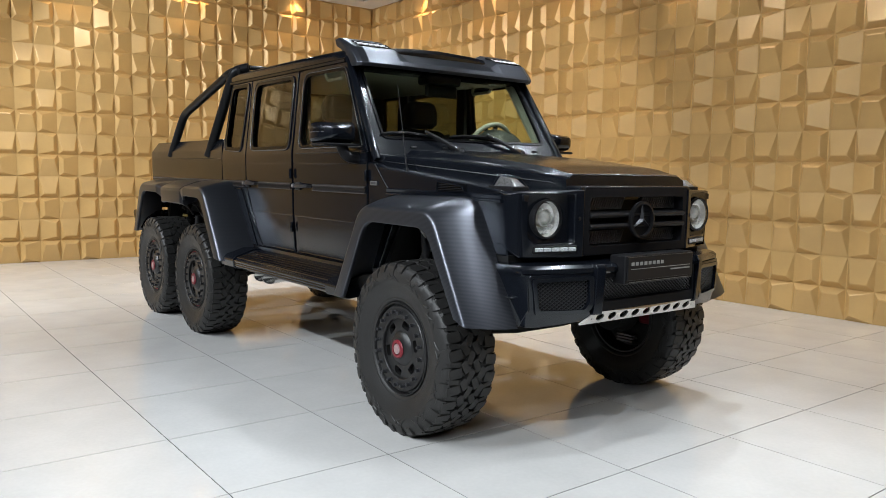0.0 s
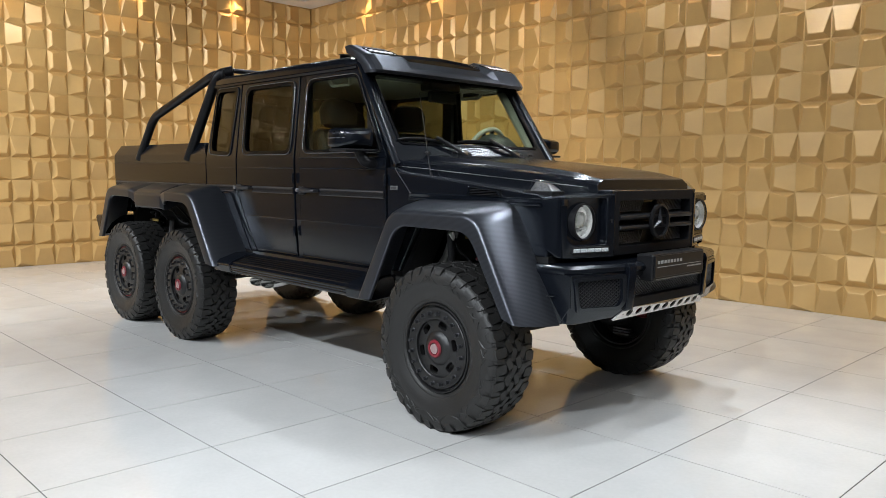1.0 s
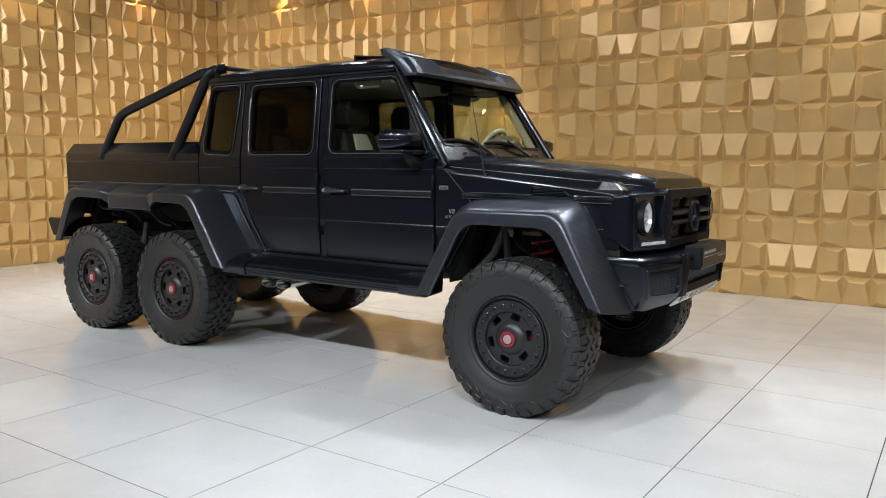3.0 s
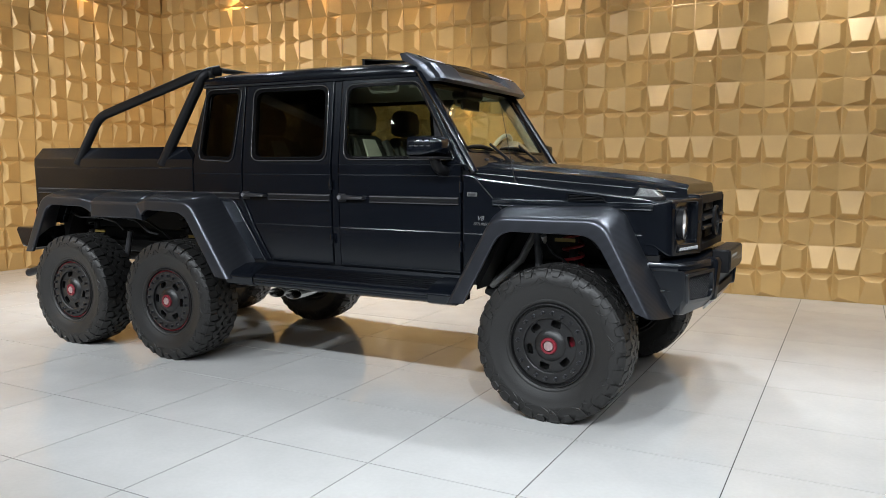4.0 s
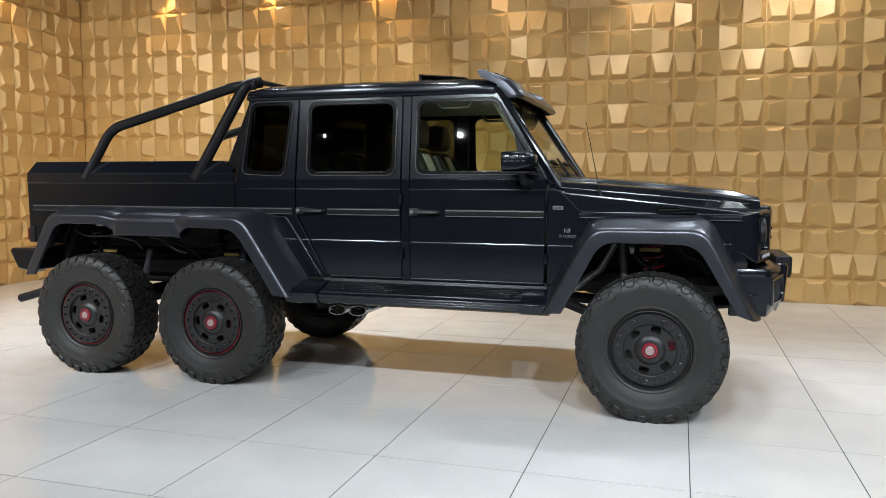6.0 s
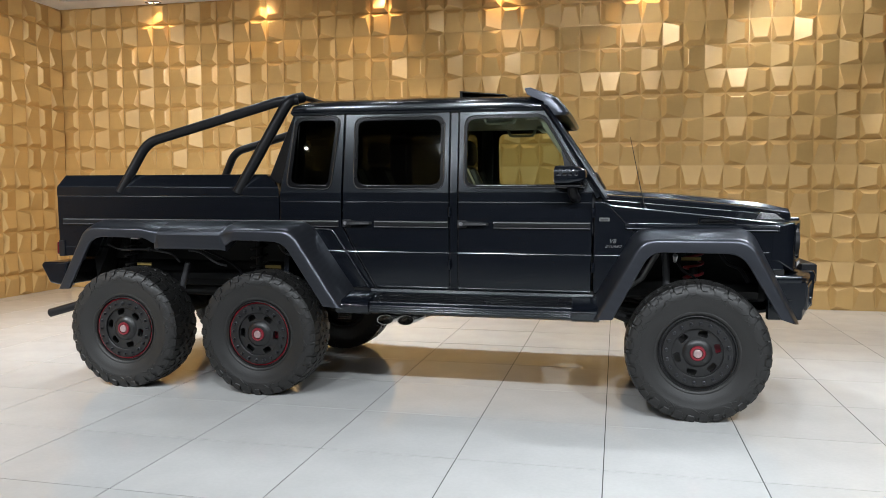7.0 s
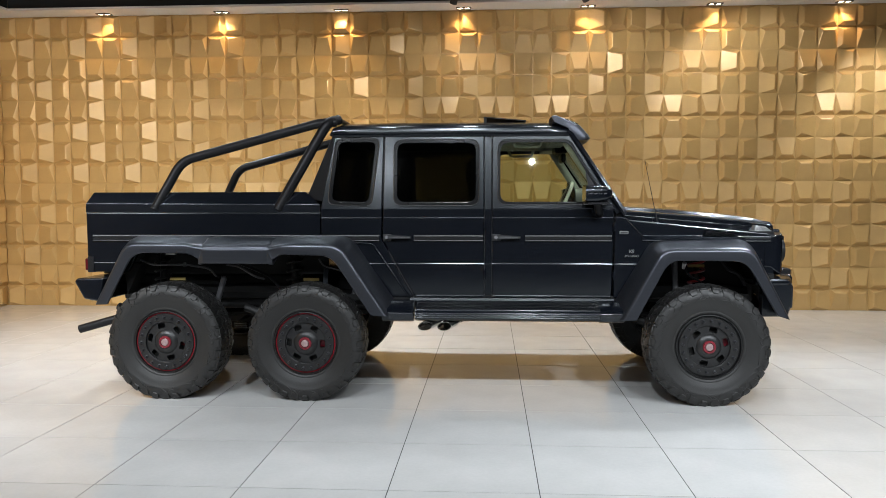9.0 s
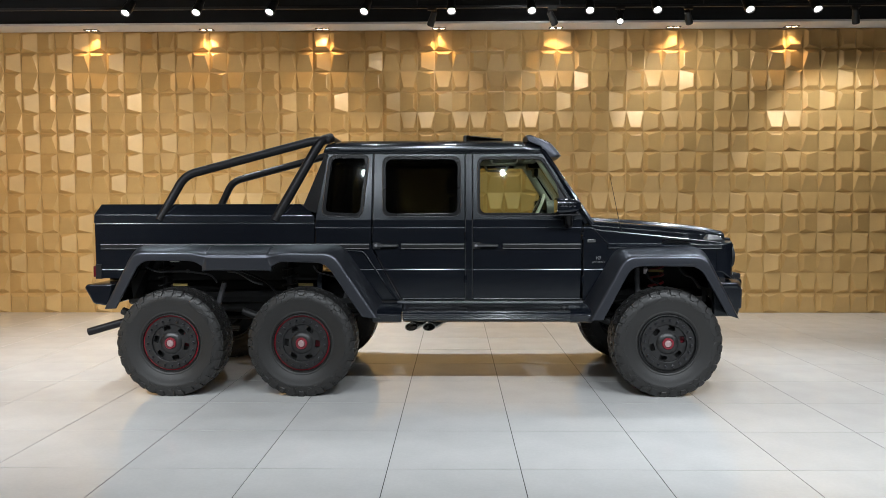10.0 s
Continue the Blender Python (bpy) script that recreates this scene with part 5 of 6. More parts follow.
for x in (FRONT_AXLE, 0.0, REAR_AXLE):
    axle = part("axle", tube(bmesh.new(), [(x, -0.72, 0.50), (x, -0.40, 0.52), (x, -0.2, 0.52), (x, 0.2, 0.52), (x, 0.4, 0.52), (x, 0.72, 0.50)], [0.055, 0.055, 0.075, 0.075, 0.055, 0.055], 14), UNDER, truck)
    bm = bmesh.new()
    bmesh.ops.create_uvsphere(bm, u_segments=18, v_segments=12, radius=0.095)
    part("differential", bm, UNDER, axle, at=pose(x, 0.05, 0.56))
    for s in (-1, 1):
        bm = bmesh.new()
        bmesh.ops.create_cone(bm, cap_ends=True, segments=20, radius1=0.15, radius2=0.13, depth=0.14)
        part("portal_gearbox", bm, UNDER, axle, at=pose(x, s * 0.70, 0.50, 90, 0, 0), bevel=0.01)
        for q in range(3):
            part("cooling_fin", box(bmesh.new(), x - 0.06, x + 0.07, s * 0.80, s * (0.86 + 0.012 * q), 0.275 + 0.02 * q, 0.285 + 0.02 * q), GREY_METAL, axle)
        off = 0.0 if x > 1 else -0.18
        strut = part("spring_strut", tube(bmesh.new(), [(x + off, s * 0.62, 0.60), (x + off, s * 0.60, 1.16)], 0.028, 12), UNDER, truck)
        part("coil_spring", coil(x + off, s * 0.61, 0.66, 1.12, 0.062, 6.5, 0.010), SPRING if x > 1 else UNDER, strut, "dark red coil spring" if x > 1 else "")
        dx = -0.21 if x > 1 else 0.33
        top = 1.10 if x > 1 else 0.945
        part("shock_absorber", tube(bmesh.new(), [(x + dx * 0.8, s * 0.70, 0.58), (x + dx * (0.95 if x > 1 else 1.15), s * 0.72, top)], 0.024, 12), GREY_PLASTIC, truck)
        tx, tz = (x - 0.03, 1.035) if x > 1 else (x - 0.025, 0.915)
        part("maker_tag", box(bmesh.new(), tx - 0.06, tx + 0.07, s * 0.70, s * 0.706, tz, tz + 0.022), YELLOW, strut)
        part("brake_caliper", box(bmesh.new(), x + 0.085, x + 0.185, s * 0.83, s * 0.945, 0.41, 0.54), RED, axle, "red brake caliper", bevel=0.02)
    part("trailing_arm", tube(bmesh.new(), [(x - 0.08, -0.52, 0.46), (x - 0.65, -0.46, 0.66)], 0.035, 10), UNDER, truck)
    part("trailing_arm", tube(bmesh.new(), [(x - 0.08, 0.52, 0.46), (x - 0.65, 0.46, 0.66)], 0.035, 10), UNDER, truck)
part("drive_shaft", tube(bmesh.new(), [(3.0, 0.1, 0.56), (1.6, 0.12, 0.66), (0.1, 0.05, 0.56), (-1.0, 0.05, 0.55)], 0.04, 10), UNDER, truck)
part("silencer", tube(bmesh.new(), [(1.25, 0.32, 0.66), (1.30, 0.32, 0.66), (1.85, 0.32, 0.67), (1.90, 0.32, 0.67)], [0.05, 0.11, 0.11, 0.05], 14), GREY_METAL, truck)
for s in (-1, 1):
    part("tie_rod", tube(bmesh.new(), [(2.50, s * 0.50, 0.70), (2.75, s * 0.60, 0.90), (2.85, s * 0.62, 1.08)], 0.026, 10), GREY_METAL, truck)
    part("brake_hose", tube(bmesh.new(), smooth_path([(-0.9, s * 0.66, 1.12), (-0.6, s * 0.70, 1.05), (-0.35, s * 0.72, 0.95), (-0.28, s * 0.60, 0.80)], 0.1), 0.010, 8), PLASTIC, truck)

    # pipes, brackets and fittings seen above the tyres
    pipe = part("brake_pipe", tube(bmesh.new(), smooth_path([(-1.42, s * 0.775, 1.09), (-1.32, s * 0.775, 1.045), (-1.05, s * 0.775, 1.05), (-0.84, s * 0.775, 1.02), (-0.80, s * 0.74, 0.95)], 0.05), 0.008, 8), GREY_PLASTIC, truck)
    part("bracket", box(bmesh.new(), -1.20, -1.12, s * 0.765, s * 0.79, 1.132, 1.144), SILVER, pipe, bevel=0.003)
    part("clip", box(bmesh.new(), -1.06, -1.035, s * 0.765, s * 0.79, 1.035, 1.065), GREY_PLASTIC, pipe, bevel=0.003)
    part("brake_pipe", tube(bmesh.new(), smooth_path([(-0.70, s * 0.775, 1.05), (-0.60, s * 0.775, 1.04), (-0.46, s * 0.775, 0.95), (-0.40, s * 0.73, 0.93)], 0.04), 0.009, 8), GREY_PLASTIC, truck)
    part("brake_pipe", tube(bmesh.new(), smooth_path([(0.06, s * 0.775, 1.10), (0.10, s * 0.775, 1.04), (0.26, s * 0.775, 1.00), (0.32, s * 0.74, 0.90)], 0.04), 0.007, 8), GREY_PLASTIC, truck)
    part("hose_fitting", tube(bmesh.new(), [(2.965, s * 0.75, 1.03), (2.965, s * 0.78, 1.075)], [0.012, 0.018], 10), SILVER, truck, "small bright hose fitting")
    part("brake_hose", tube(bmesh.new(), smooth_path([(2.965, s * 0.75, 1.05), (3.02, s * 0.76, 0.96), (3.10, s * 0.76, 0.93), (3.12, s * 0.74, 0.86)], 0.04), 0.008, 8), PLASTIC, truck)
    part("washer_hose", tube(bmesh.new(), smooth_path([(3.24, s * 0.765, 1.12), (3.30, s * 0.765, 1.02), (3.38, s * 0.765, 1.00), (3.44, s * 0.765, 0.90)], 0.05), 0.014, 8), PLASTIC, truck)

# ---- cab inside
part("headliner", box(bmesh.new(), 0.20, 2.06, -0.71, 0.71, 2.055, 2.085), HEADLINER, truck, "pale headliner")
for s in (-1, 1):
    part("pillar_trim", tube(bmesh.new(), [(2.40, s * 0.700, 1.50), (2.03, s * 0.668, 2.06)], 0.036, 10), HEADLINER, truck, "pale pillar trim")
    part("door_trim", prism(bmesh.new(), [(0.62, 0.82), (2.38, 0.82), (2.38, 1.53), (0.62, 1.53)], s * 0.735, s * 0.755), DARK_LEATHER, truck)
    part("pillar_trim", prism(bmesh.new(), [(1.375, 1.5), (1.475, 1.5), (1.475, 2.06), (1.375, 2.06)], s * 0.69, s * 0.725), DARK_LEATHER, truck)
    part("pillar_trim", prism(bmesh.new(), [(0.50, 1.5), (0.66, 1.5), (0.66, 2.06), (0.52, 2.06)], s * 0.69, s * 0.725), DARK_LEATHER, truck)
    part("grab_handle", tube(bmesh.new(), smooth_path([(1.62, s * 0.66, 2.05), (1.64, s * 0.64, 2.0), (1.84, s * 0.64, 2.0), (1.86, s * 0.66, 2.05)], 0.02), 0.012, 8), HEADLINER, truck)
prof = [(2.44, 1.20), (2.44, 1.525), (2.32, 1.535), (2.25, 1.50), (2.23, 1.42), (2.24, 1.20)]
dash = part("dashboard", prism(bmesh.new(), prof, -0.73, 0.73), DASH, truck, bevel=0.02)
bm = bmesh.new()
rings = [[(x, 0.38 + w * math.cos(math.pi * k / 12), z0 + h * math.sin(math.pi * k / 12)) for k in range(13)] for x, w, h, z0 in ((2.39, 0.13, 0.05, 1.52), (2.36, 0.18, 0.12, 1.52), (2.30, 0.215, 0.165, 1.52), (2.22, 0.225, 0.185, 1.51))]
grid_faces(bm, rings, True, True)
part("instrument_hood", bm, DASH, dash)
bm = bmesh.new()
n = 36
rings = [[((0.185 + 0.017 * math.cos(2 * math.pi * j / 8)) * math.cos(2 * math.pi * k / n), (0.185 + 0.017 * math.cos(2 * math.pi * j / 8)) * math.sin(2 * math.pi * k / n), 0.017 * math.sin(2 * math.pi * j / 8)) for j in range(8)] for k in range(n)]
grid_faces(bm, rings + [rings[0]], True)
wheel_m = pose(2.13, 0.40, 1.565, 0, -65, 0)
steer = part("steering_wheel", bm, LEATHER, truck, "pale leather steering wheel", at=wheel_m)
for a in (0, 180, 270, 240):
    t = radians(a + 90)
    part("spoke", tube(bmesh.new(), [(0, 0, -0.02), (0.18 * math.cos(t), 0.18 * math.sin(t), 0)], [0.03, 0.014], 8), DARK_LEATHER, steer)
part("column", tube(bmesh.new(), [(0, 0, -0.01), (0, 0, -0.20)], [0.06, 0.05], 12), DARK_LEATHER, steer)
part("rear_view_mirror", box(bmesh.new(), 2.06, 2.10, -0.13, 0.13, 1.90, 1.98), PLASTIC, truck, bevel=0.015)
part("sensor_pod", box(bmesh.new(), 2.00, 2.12, -0.15, 0.15, 1.98, 2.05), PLASTIC, truck, bevel=0.02)
for s in (-1, 1):
    part("sun_visor", box(bmesh.new(), 1.92, 2.05, s * 0.20, s * 0.62, 2.02, 2.045), HEADLINER, truck, bevel=0.008)


def seat(x, y):
    bm = box(bmesh.new(), x - 0.22, x + 0.30, y - 0.26, y + 0.26, 1.06, 1.24)
    sb = part("seat", bm, DARK_LEATHER, truck, "black leather seat with white inserts", bevel=0.05)
    part("cushion_insert", box(bmesh.new(), x - 0.16, x + 0.28, y - 0.15, y + 0.15, 1.20, 1.252), LEATHER, sb, bevel=0.02)
    bm = bmesh.new()
    rings = []
    for t, w, d in ((0.0, 0.24, 0.085), (0.3, 0.26, 0.09), (0.75, 0.25, 0.08), (0.95, 0.21, 0.06), (1.0, 0.17, 0.035)):
        cx, cz = x - 0.22 - 0.14 * t, 1.18 + 0.54 * t
        rings.append([(cx + d * v, y + w * u, cz) for u, v in rounded([(-1, -1), (1, -1), (1, 1), (-1, 1)], 0.5, 4)])
    back = part("seat_back", grid_faces(bm, rings, True, True), DARK_LEATHER, sb)
    rings = []
    for t, w, d in ((0.06, 0.09, 0.088), (0.3, 0.10, 0.096), (0.75, 0.10, 0.086), (0.94, 0.08, 0.066)):
        cx, cz = x - 0.22 - 0.14 * t, 1.18 + 0.54 * t
        rings.append([(cx + d + k, y + w * u, cz) for u, k in ((-1, -0.03), (-0.9, 0.008), (0, 0.012), (0.9, 0.008), (1, -0.03))])
    part("back_insert", grid_faces(bmesh.new(), rings, True, True), LEATHER, back, "white leather insert")
    for s in (-1, 1):
        part("bolster", tube(bmesh.new(), [(x - 0.13, y + s * 0.225, 1.20), (x - 0.17, y + s * 0.235, 1.42), (x - 0.28, y + s * 0.205, 1.68)], [0.05, 0.055, 0.035], 10), DARK_LEATHER, back)
        part("headrest_post", tube(bmesh.new(), [(x - 0.355, y + s * 0.06, 1.66), (x - 0.36, y + s * 0.06, 1.76)], 0.008, 8), CHROME, back)
    bm = bmesh.new()
    rings = []
    for z, w, d in ((1.735, 0.10, 0.05), (1.76, 0.135, 0.075), (1.86, 0.14, 0.082), (1.925, 0.115, 0.065), (1.945, 0.08, 0.035)):
        rings.append([(x - 0.36 + d * v, y + w * u, z) for u, v in rounded([(-1, -1), (1, -1), (1, 1), (-1, 1)], 0.6, 4)])
    part("headrest", grid_faces(bm, rings, True, True), DARK_LEATHER, back)


for x, y in ((1.72, -0.38), (1.655, 0.38), (0.86, -0.38), (0.86, 0.38)):
    seat(x, y)
bm = bmesh.new()
part("centre_console", box(bm, 1.45, 2.15, -0.10, 0.10, 0.95, 1.28), DASH, truck, bevel=0.03)

# ---- wheels
def tyre_mesh():
    bm = bmesh.new()
    prof = [(0.243, -0.112), (0.250, -0.126), (0.262, -0.136), (0.268, -0.1375), (0.274, -0.136), (0.300, -0.147), (0.330, -0.156), (0.358, -0.1605), (0.362, -0.1625), (0.392, -0.1615), (0.412, -0.157), (0.428, -0.149), (0.440, -0.135), (0.446, -0.115), (0.448, -0.06), (0.449, 0.0)]
    prof = prof + [(r, -y) for r, y in prof[-2::-1]] + [(0.235, 0.10), (0.235, -0.10)]
    revolve(bm, prof, 80)
    tread = bmesh.new()

    def lug(a, y, along, across, twist, r0=0.440, r1=0.465, lean=0.0):
        """A tread block: along the rolling way and across it, in metres."""
        c, sn = math.cos(twist), math.sin(twist)
        lo, hi = [], []
        for k, (u, v) in enumerate(((-1, -1), (0.1, -1.12), (1, -1), (1, 1), (-0.1, 1.12), (-1, 1))):
            for store, r, f in ((lo, r0, 1.0), (hi, r1, 0.90)):
                du, dv = u * along / 2 * f, v * across / 2 * f
                uu, vv = du * c - dv * sn, du * sn + dv * c
                ang = a + uu / 0.45
                rr = r - lean * abs(v) * (1 if (v > 0) == (y > 0) else 0)
                store.append((rr * math.cos(ang), y + vv, rr * math.sin(ang)))
        solid(tread, hi, lo)
    n = 32
    step = 2 * math.pi / n
    for k in range(n):
        a = k * step
        for s in (-1, 1):
            b = a + (step / 2 if s > 0 else 0)
            lug(b, s * 0.110, 0.054, 0.074, s * 0.14, lean=0.009)
            lug(b + step * 0.5, s * 0.108, 0.028, 0.066, -s * 0.10, r1=0.461, lean=0.009)
            lug(b + step * 0.30, s * 0.052, 0.070, 0.040, s * 0.55)
            lug(b + step * 0.78, s * 0.019, 0.072, 0.036, -s * 0.45)
            # rounded shoulder blocks that run down on to the sidewall
            da = 0.036 / 0.44 if k % 2 else 0.028 / 0.44
            deep = 0.398 if k % 2 else 0.414
            hi, lo = [], []
            for r, y, f in ((0.4560, 0.136, 1.0), (0.4465, 0.150, 0.97), (0.432, 0.1585, 0.90), (deep, 0.1622, 0.66)):
                hi.append([(r * math.cos(b + q * da * f), s * y, r * math.sin(b + q * da * f)) for q in (-1, 1)])
                lo.append([((r - 0.016) * math.cos(b + q * da * f), s * (y - 0.012), (r - 0.016) * math.sin(b + q * da * f)) for q in (-1, 1)])
            grid_faces(tread, [[p[0], p[1], q[1], q[0]] for p, q in zip(hi, lo)], True, True)
    # raised curls on the sidewall, in long and short pairs
    for s in (-1, 1):
        for k in range(48):
            a = 2 * math.pi * k / 48
            way = 1 if k % 4 < 2 else -1
            r0, r1, turn = ((0.362, 0.398, 0.13), (0.372, 0.404, 0.10), (0.366, 0.390, 0.12))[k % 3]
            pts = []
            for q in range(5):
                t = q / 4
                r = r0 + (r1 - r0) * t
                ang = a + way * turn * t * (2 - t)
                pts.append((r * math.cos(ang), s * (0.1622 - 0.0008 * t), r * math.sin(ang)))
            tube(tread, pts, [0.0018, 0.0042, 0.0050, 0.0042, 0.0018], 5)
    return mesh_of("tyre", bm, RUBBER, 30), mesh_of("tread", tread, RUBBER, 30)


def rim_mesh():
    bm = bmesh.new()
    holes = []
    for k in range(6):
        t = radians(60 * k + 20)
        slot = rounded([(-0.034, -0.019), (0.034, -0.019), (0.028, 0.021), (-0.028, 0.021)], 0.014, 3)
        holes.append([((0.130 + v) * math.cos(t) - u * math.sin(t), (0.130 + v) * math.sin(t) + u * math.cos(t)) for u, v in slot])
    pierced(bm, circle(0, 0, 0.162, 48), holes, lambda u, v: (u, -0.113 - 0.012 * max(0, 1 - math.hypot(u, v) / 0.162), v), lambda u, v: (u, -0.090, v))
    # outer flange, groove and the bolted lock ring
    revolve(bm, [(0.160, -0.112), (0.161, -0.128), (0.165, -0.131), (0.2215, -0.131), (0.2255, -0.127), (0.2265, -0.112), (0.2365, -0.112), (0.2385, -0.132), (0.2415, -0.136), (0.246, -0.135), (0.249, -0.128), (0.249, -0.112), (0.237, -0.10), (0.225, 0.0), (0.237, 0.10), (0.247, 0.125), (0.235, 0.125), (0.214, 0.0), (0.205, -0.085), (0.160, -0.09)], 56)
    # domed hub
    revolve(bm, [(0.096, -0.116), (0.088, -0.124), (0.074, -0.133), (0.058, -0.137), (0.030, -0.137), (0.030, -0.10), (0.096, -0.10)], 32)
    return mesh_of("wheel", bm, RIM, 32)


def bolt_mesh():
    bm = bmesh.new()
    revolve(bm, [(0.0005, -0.025), (0.0080, -0.025), (0.0095, -0.022), (0.0095, -0.005), (0.0125, -0.003), (0.0125, 0.004), (0.0005, 0.004)], 8)
    return mesh_of("bolt", bm, BOLT, 30)


TYRE, TREAD = tyre_mesh()
RIM_ME, BOLT_ME = rim_mesh(), bolt_mesh()
CAP_ME = mesh_of("hub_cap", revolve(bmesh.new(), [(0.0005, -0.151), (0.022, -0.152), (0.027, -0.150), (0.030, -0.140), (0.0005, -0.140)], 28), CAP)
RING_ME = mesh_of("hub_ring", revolve(bmesh.new(), [(0.033, -0.141), (0.033, -0.150), (0.045, -0.149), (0.050, -0.141)], 32), RED)
EDGE_ME = mesh_of("rim_stripe", revolve(bmesh.new(), [(0.2268, -0.112), (0.2275, -0.119), (0.2310, -0.1215), (0.2350, -0.119), (0.2363, -0.112)], 56), DARK_RED)
DISC_ME = mesh_of("brake_disc", revolve(bmesh.new(), [(0.06, -0.03), (0.175, -0.03), (0.175, 0.0), (0.06, 0.0)], 36), GREY_METAL)
BACK_ME = mesh_of("brake_backing", revolve(bmesh.new(), [(0.0005, 0.02), (0.212, 0.02), (0.212, 0.03), (0.0005, 0.03)], 36), UNDER)
spins = iter((5, 40, 23, 27, 34, 18))
for x in (FRONT_AXLE, 0.0, REAR_AXLE):
    for s in (-1, 1):
        spin = next(spins)
        m = pose(x, s * (HUB_Y - 0.135), HUB_Z, 0, 0, 0 if s < 0 else 180) @ pose(0, 0, 0, 0, spin, 0)
        w = part("wheel", RIM_ME, RIM, truck, "matt black beadlock wheel", at=m)
        part("tyre", TYRE, RUBBER, w, "chunky mud-terrain tyre")
        tagged(part("tread", TREAD, RUBBER, w), kind="stuff")
        part("hub_cap", CAP_ME, CAP, w, "pale reddish metal hub cap")
        part("hub_ring", RING_ME, RED, w, "red hub ring")
        part("brake_disc", DISC_ME, GREY_METAL, w)
        part("brake_backing", BACK_ME, UNDER, w)
        if x < 1:
            part("rim_stripe", EDGE_ME, DARK_RED, w, "thin dark red rim stripe")
        for k in range(20):
            a = 2 * math.pi * k / 20
            part("bolt", BOLT_ME, BOLT, w, at=pose(0.196 * math.cos(a), -0.132, 0.196 * math.sin(a)))

# ---------------------------------------------------------------- gold relief panels, three by two cells each
CELL_ROWS = ("UUL", "RDD", "LURULU", "DRDLDR", "ULR", "RDD", "LUU", "DLR", "ULULUR", "DRDDLD", "ULR", "RDD", "LUU", "DLR")
DEPTH = 0.056


def relief_cell(bm, x, z, kind):
    """A block whose face rises from one edge to the opposite one; the wall lies in y = 0, and -y is proud."""
    g, e, side = 0.005, 0.052, 0.048
    w, h = COL - 2 * g, ROW - 2 * g
    long, wide = (h, w) if kind in "UD" else (w, h)
    crest = long - e - 0.009
    ring = [(0, 0, 0.003), (wide, 0, 0.003), (wide, long, 0), (0, long, 0),
            (wide - side - 0.006, crest, DEPTH - 0.001), (side + 0.006, crest, DEPTH - 0.001),
            (wide - side + 0.002, long - e + 0.003, DEPTH - 0.005), (side - 0.002, long - e + 0.003, DEPTH - 0.005)]
    out = []
    for a, b, d in ring:
        if kind == "U":
            p = (a, b)
        elif kind == "D":
            p = (w - a, h - b)
        elif kind == "R":
            p = (b, h - a)
        else:
            p = (w - b, a)
        out.append(bm.verts.new((x + g + p[0], -d, z + g + p[1])))
    for ids in ((0, 1, 4, 5), (5, 4, 6, 7), (0, 5, 7), (1, 6, 4), (7, 6, 2, 3), (0, 7, 3), (1, 2, 6)):
        bm.faces.new([out[k] for k in ids])


panel_cache = {}


def relief_panel(lower, upper):
    key = lower + upper
    if key not in panel_cache:
        bm = bmesh.new()
        for i in range(3):
            relief_cell(bm, i * COL, 0, lower[i])
            relief_cell(bm, i * COL, ROW, upper[i])
        back = [bm.verts.new(p) for p in ((0, -0.0005, 0), (3 * COL, -0.0005, 0), (3 * COL, -0.0005, 2 * ROW), (0, -0.0005, 2 * ROW))]
        bm.faces.new(back)
        me = bpy.data.meshes.new("relief_panel")
        bmesh.ops.recalc_face_normals(bm, faces=bm.faces)
        bm.to_mesh(me)
        bm.free()
        me.materials.append(GOLD)
        panel_cache[key] = me
    return panel_cache[key]


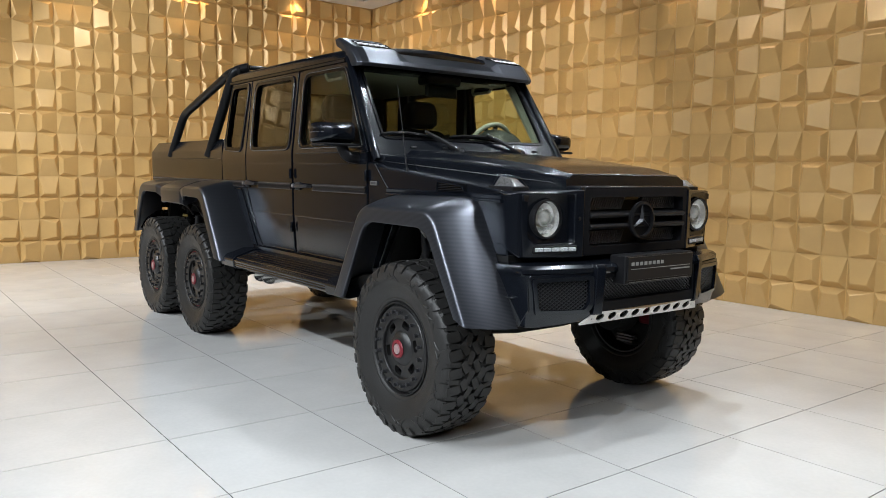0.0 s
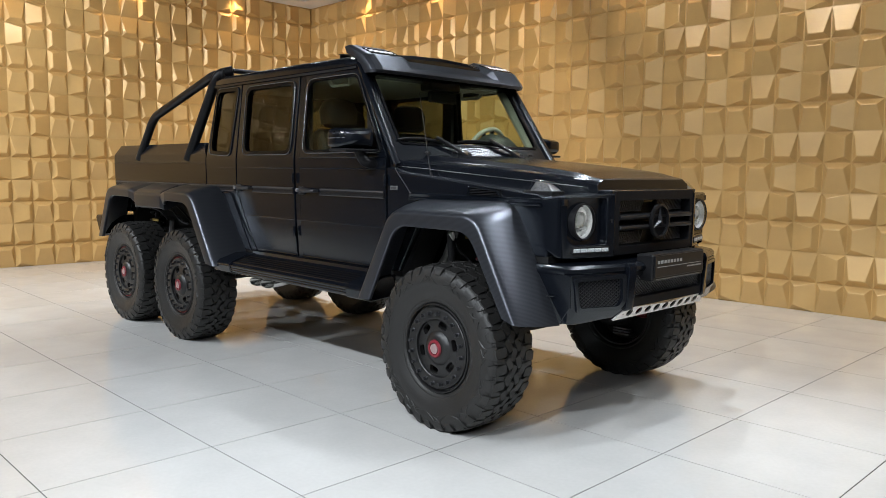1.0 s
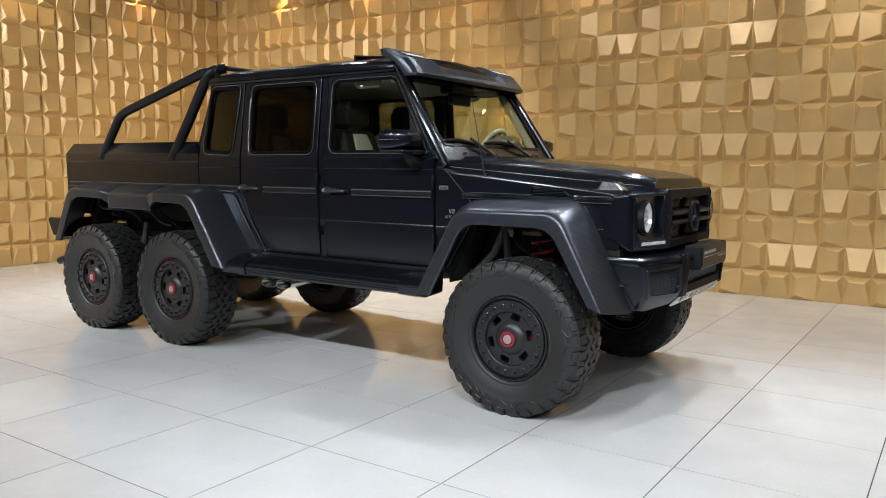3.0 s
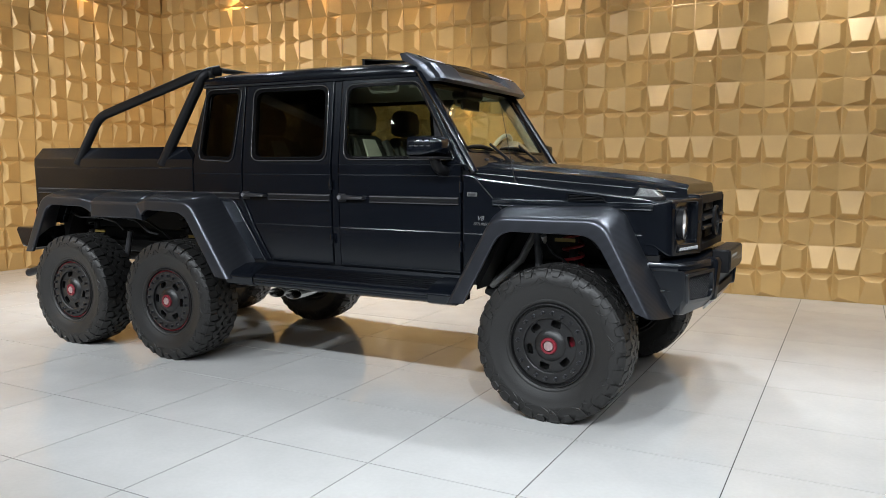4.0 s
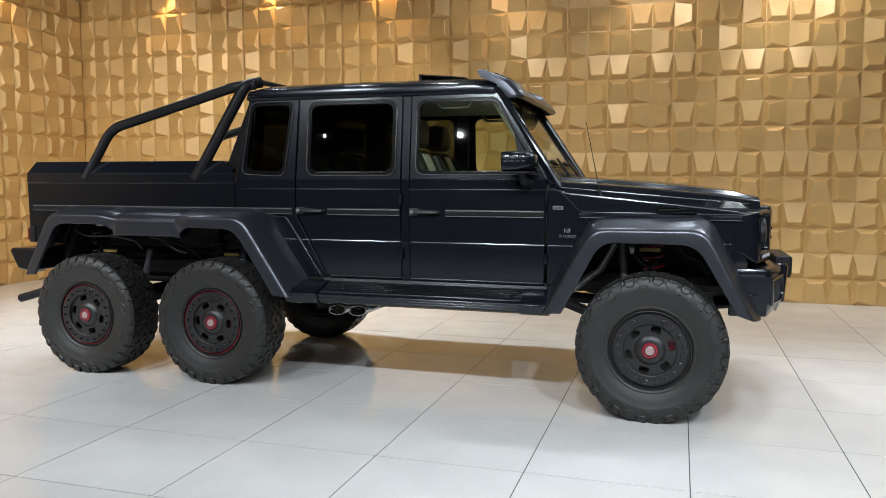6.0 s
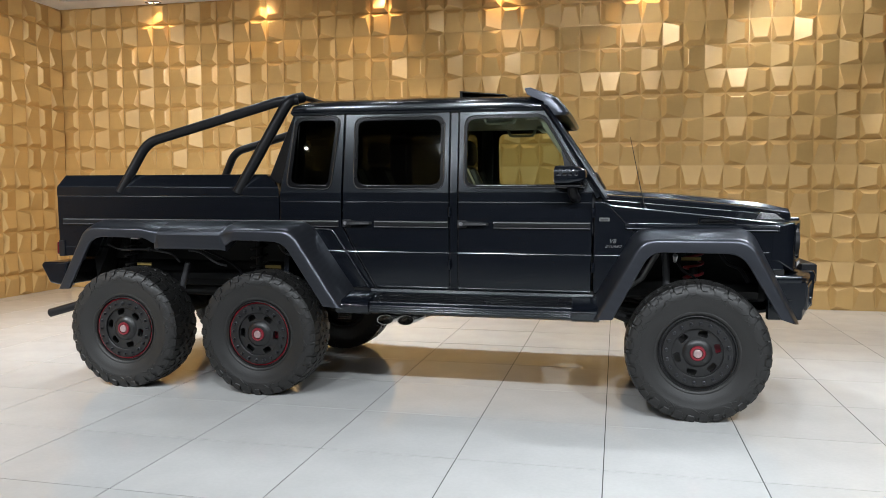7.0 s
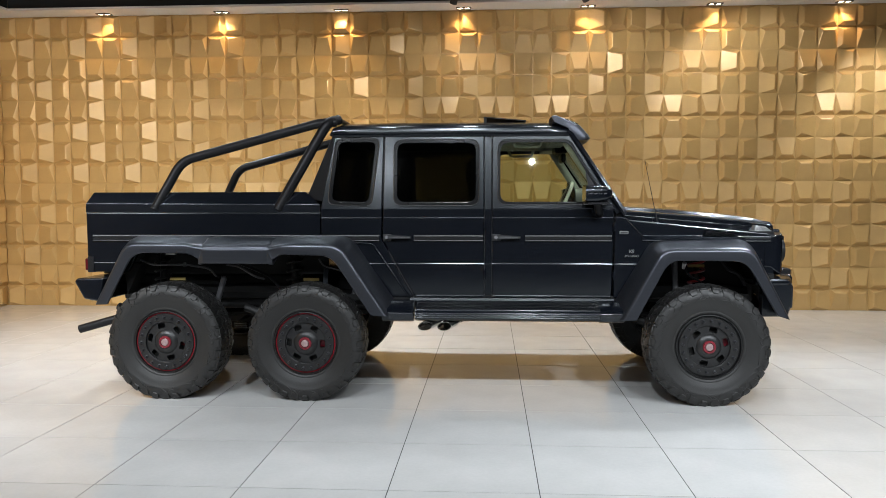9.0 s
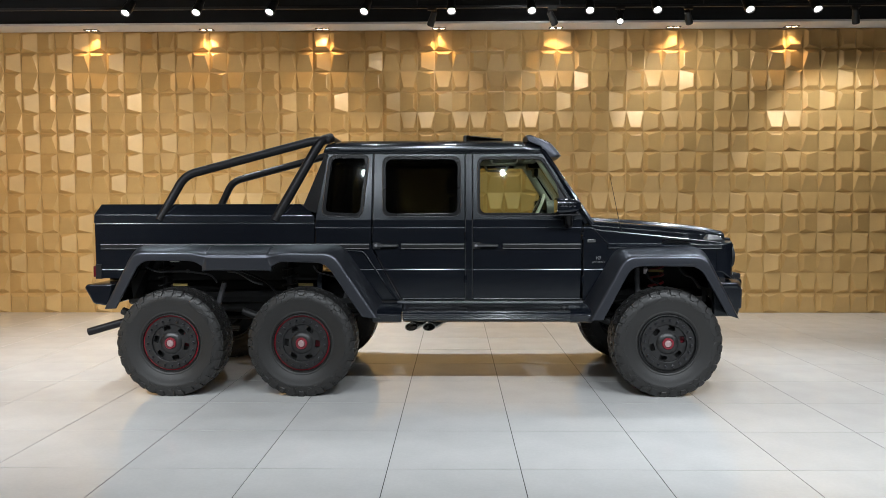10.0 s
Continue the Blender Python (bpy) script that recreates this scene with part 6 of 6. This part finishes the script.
def clad(wall, m, first_col, count):
    for k in range(count):
        for r in range(7):
            rows = []
            for q in (2 * r, 2 * r + 1):
                text = CELL_ROWS[q]
                c = (first_col + 3 * k) % len(text)
                rows.append((text * 3)[c:c + 3])
            ob = new("relief_panel", relief_panel(*rows))
            ob.parent = wall
            ob.matrix_basis = m @ pose(3 * COL * k, 0, 2 * ROW * r)


# the long wall: a joint stands at x = 3.925
NORTH_X = 3.925 - 36 * COL
clad(wall_north, pose(NORTH_X, Y1 - 0.002, 0), -36, 23)
clad(wall_north, pose(NORTH_X - 3 * COL, Y1 - 0.002, 0), -39, 1)
clad(wall_west, pose(X0 + 0.002, Y1 - 0.005 - 19 * 3 * COL, 0, 0, 0, 90), 0, 19)

# ---------------------------------------------------------------- floor tiles
TILE_SIZE, TX, TY, GAP = 0.815, 2.522, -2.05, 0.0028
bm = bmesh.new()
h = TILE_SIZE / 2 - GAP
b = h
solid(bm, [(-b, -b, 0), (b, -b, 0), (b, b, 0), (-b, b, 0)], [(-h, -h, -0.002), (h, -h, -0.002), (h, h, -0.002), (-h, h, -0.002)])
tile_me = bpy.data.meshes.new("tile")
bmesh.ops.recalc_face_normals(bm, faces=bm.faces)
bm.to_mesh(tile_me)
bm.free()
tile_me.materials.append(TILE)
rest = []
for i in range(-11, 14):
    for j in range(-13, 9):
        cx, cy = TX + TILE_SIZE * (i + 0.5), TY + TILE_SIZE * (j + 0.5)
        if not (X0 - 0.4 < cx < X1 + 0.4 and Y0 - 0.4 < cy < Y1 + 0.4):
            continue
        if -5.6 < cx < 7.6 and -6.4 < cy < 4.9:
            ob = new("tile", tile_me)
            ob.parent = floor
            ob.location = (cx, cy, 0)
        else:
            rest.append((cx, cy))
verts, faces = [], []
for cx, cy in rest:
    k = len(verts)
    verts += [(cx - h, cy - h, 0), (cx + h, cy - h, 0), (cx + h, cy + h, 0), (cx - h, cy + h, 0)]
    faces.append((k, k + 1, k + 2, k + 3))
me = bpy.data.meshes.new("outer_tiles")
me.from_pydata(verts, [], faces)
me.materials.append(TILE)
ob = new("outer_tiles", me)
ob.parent = floor
tagged(ob, kind="stuff")
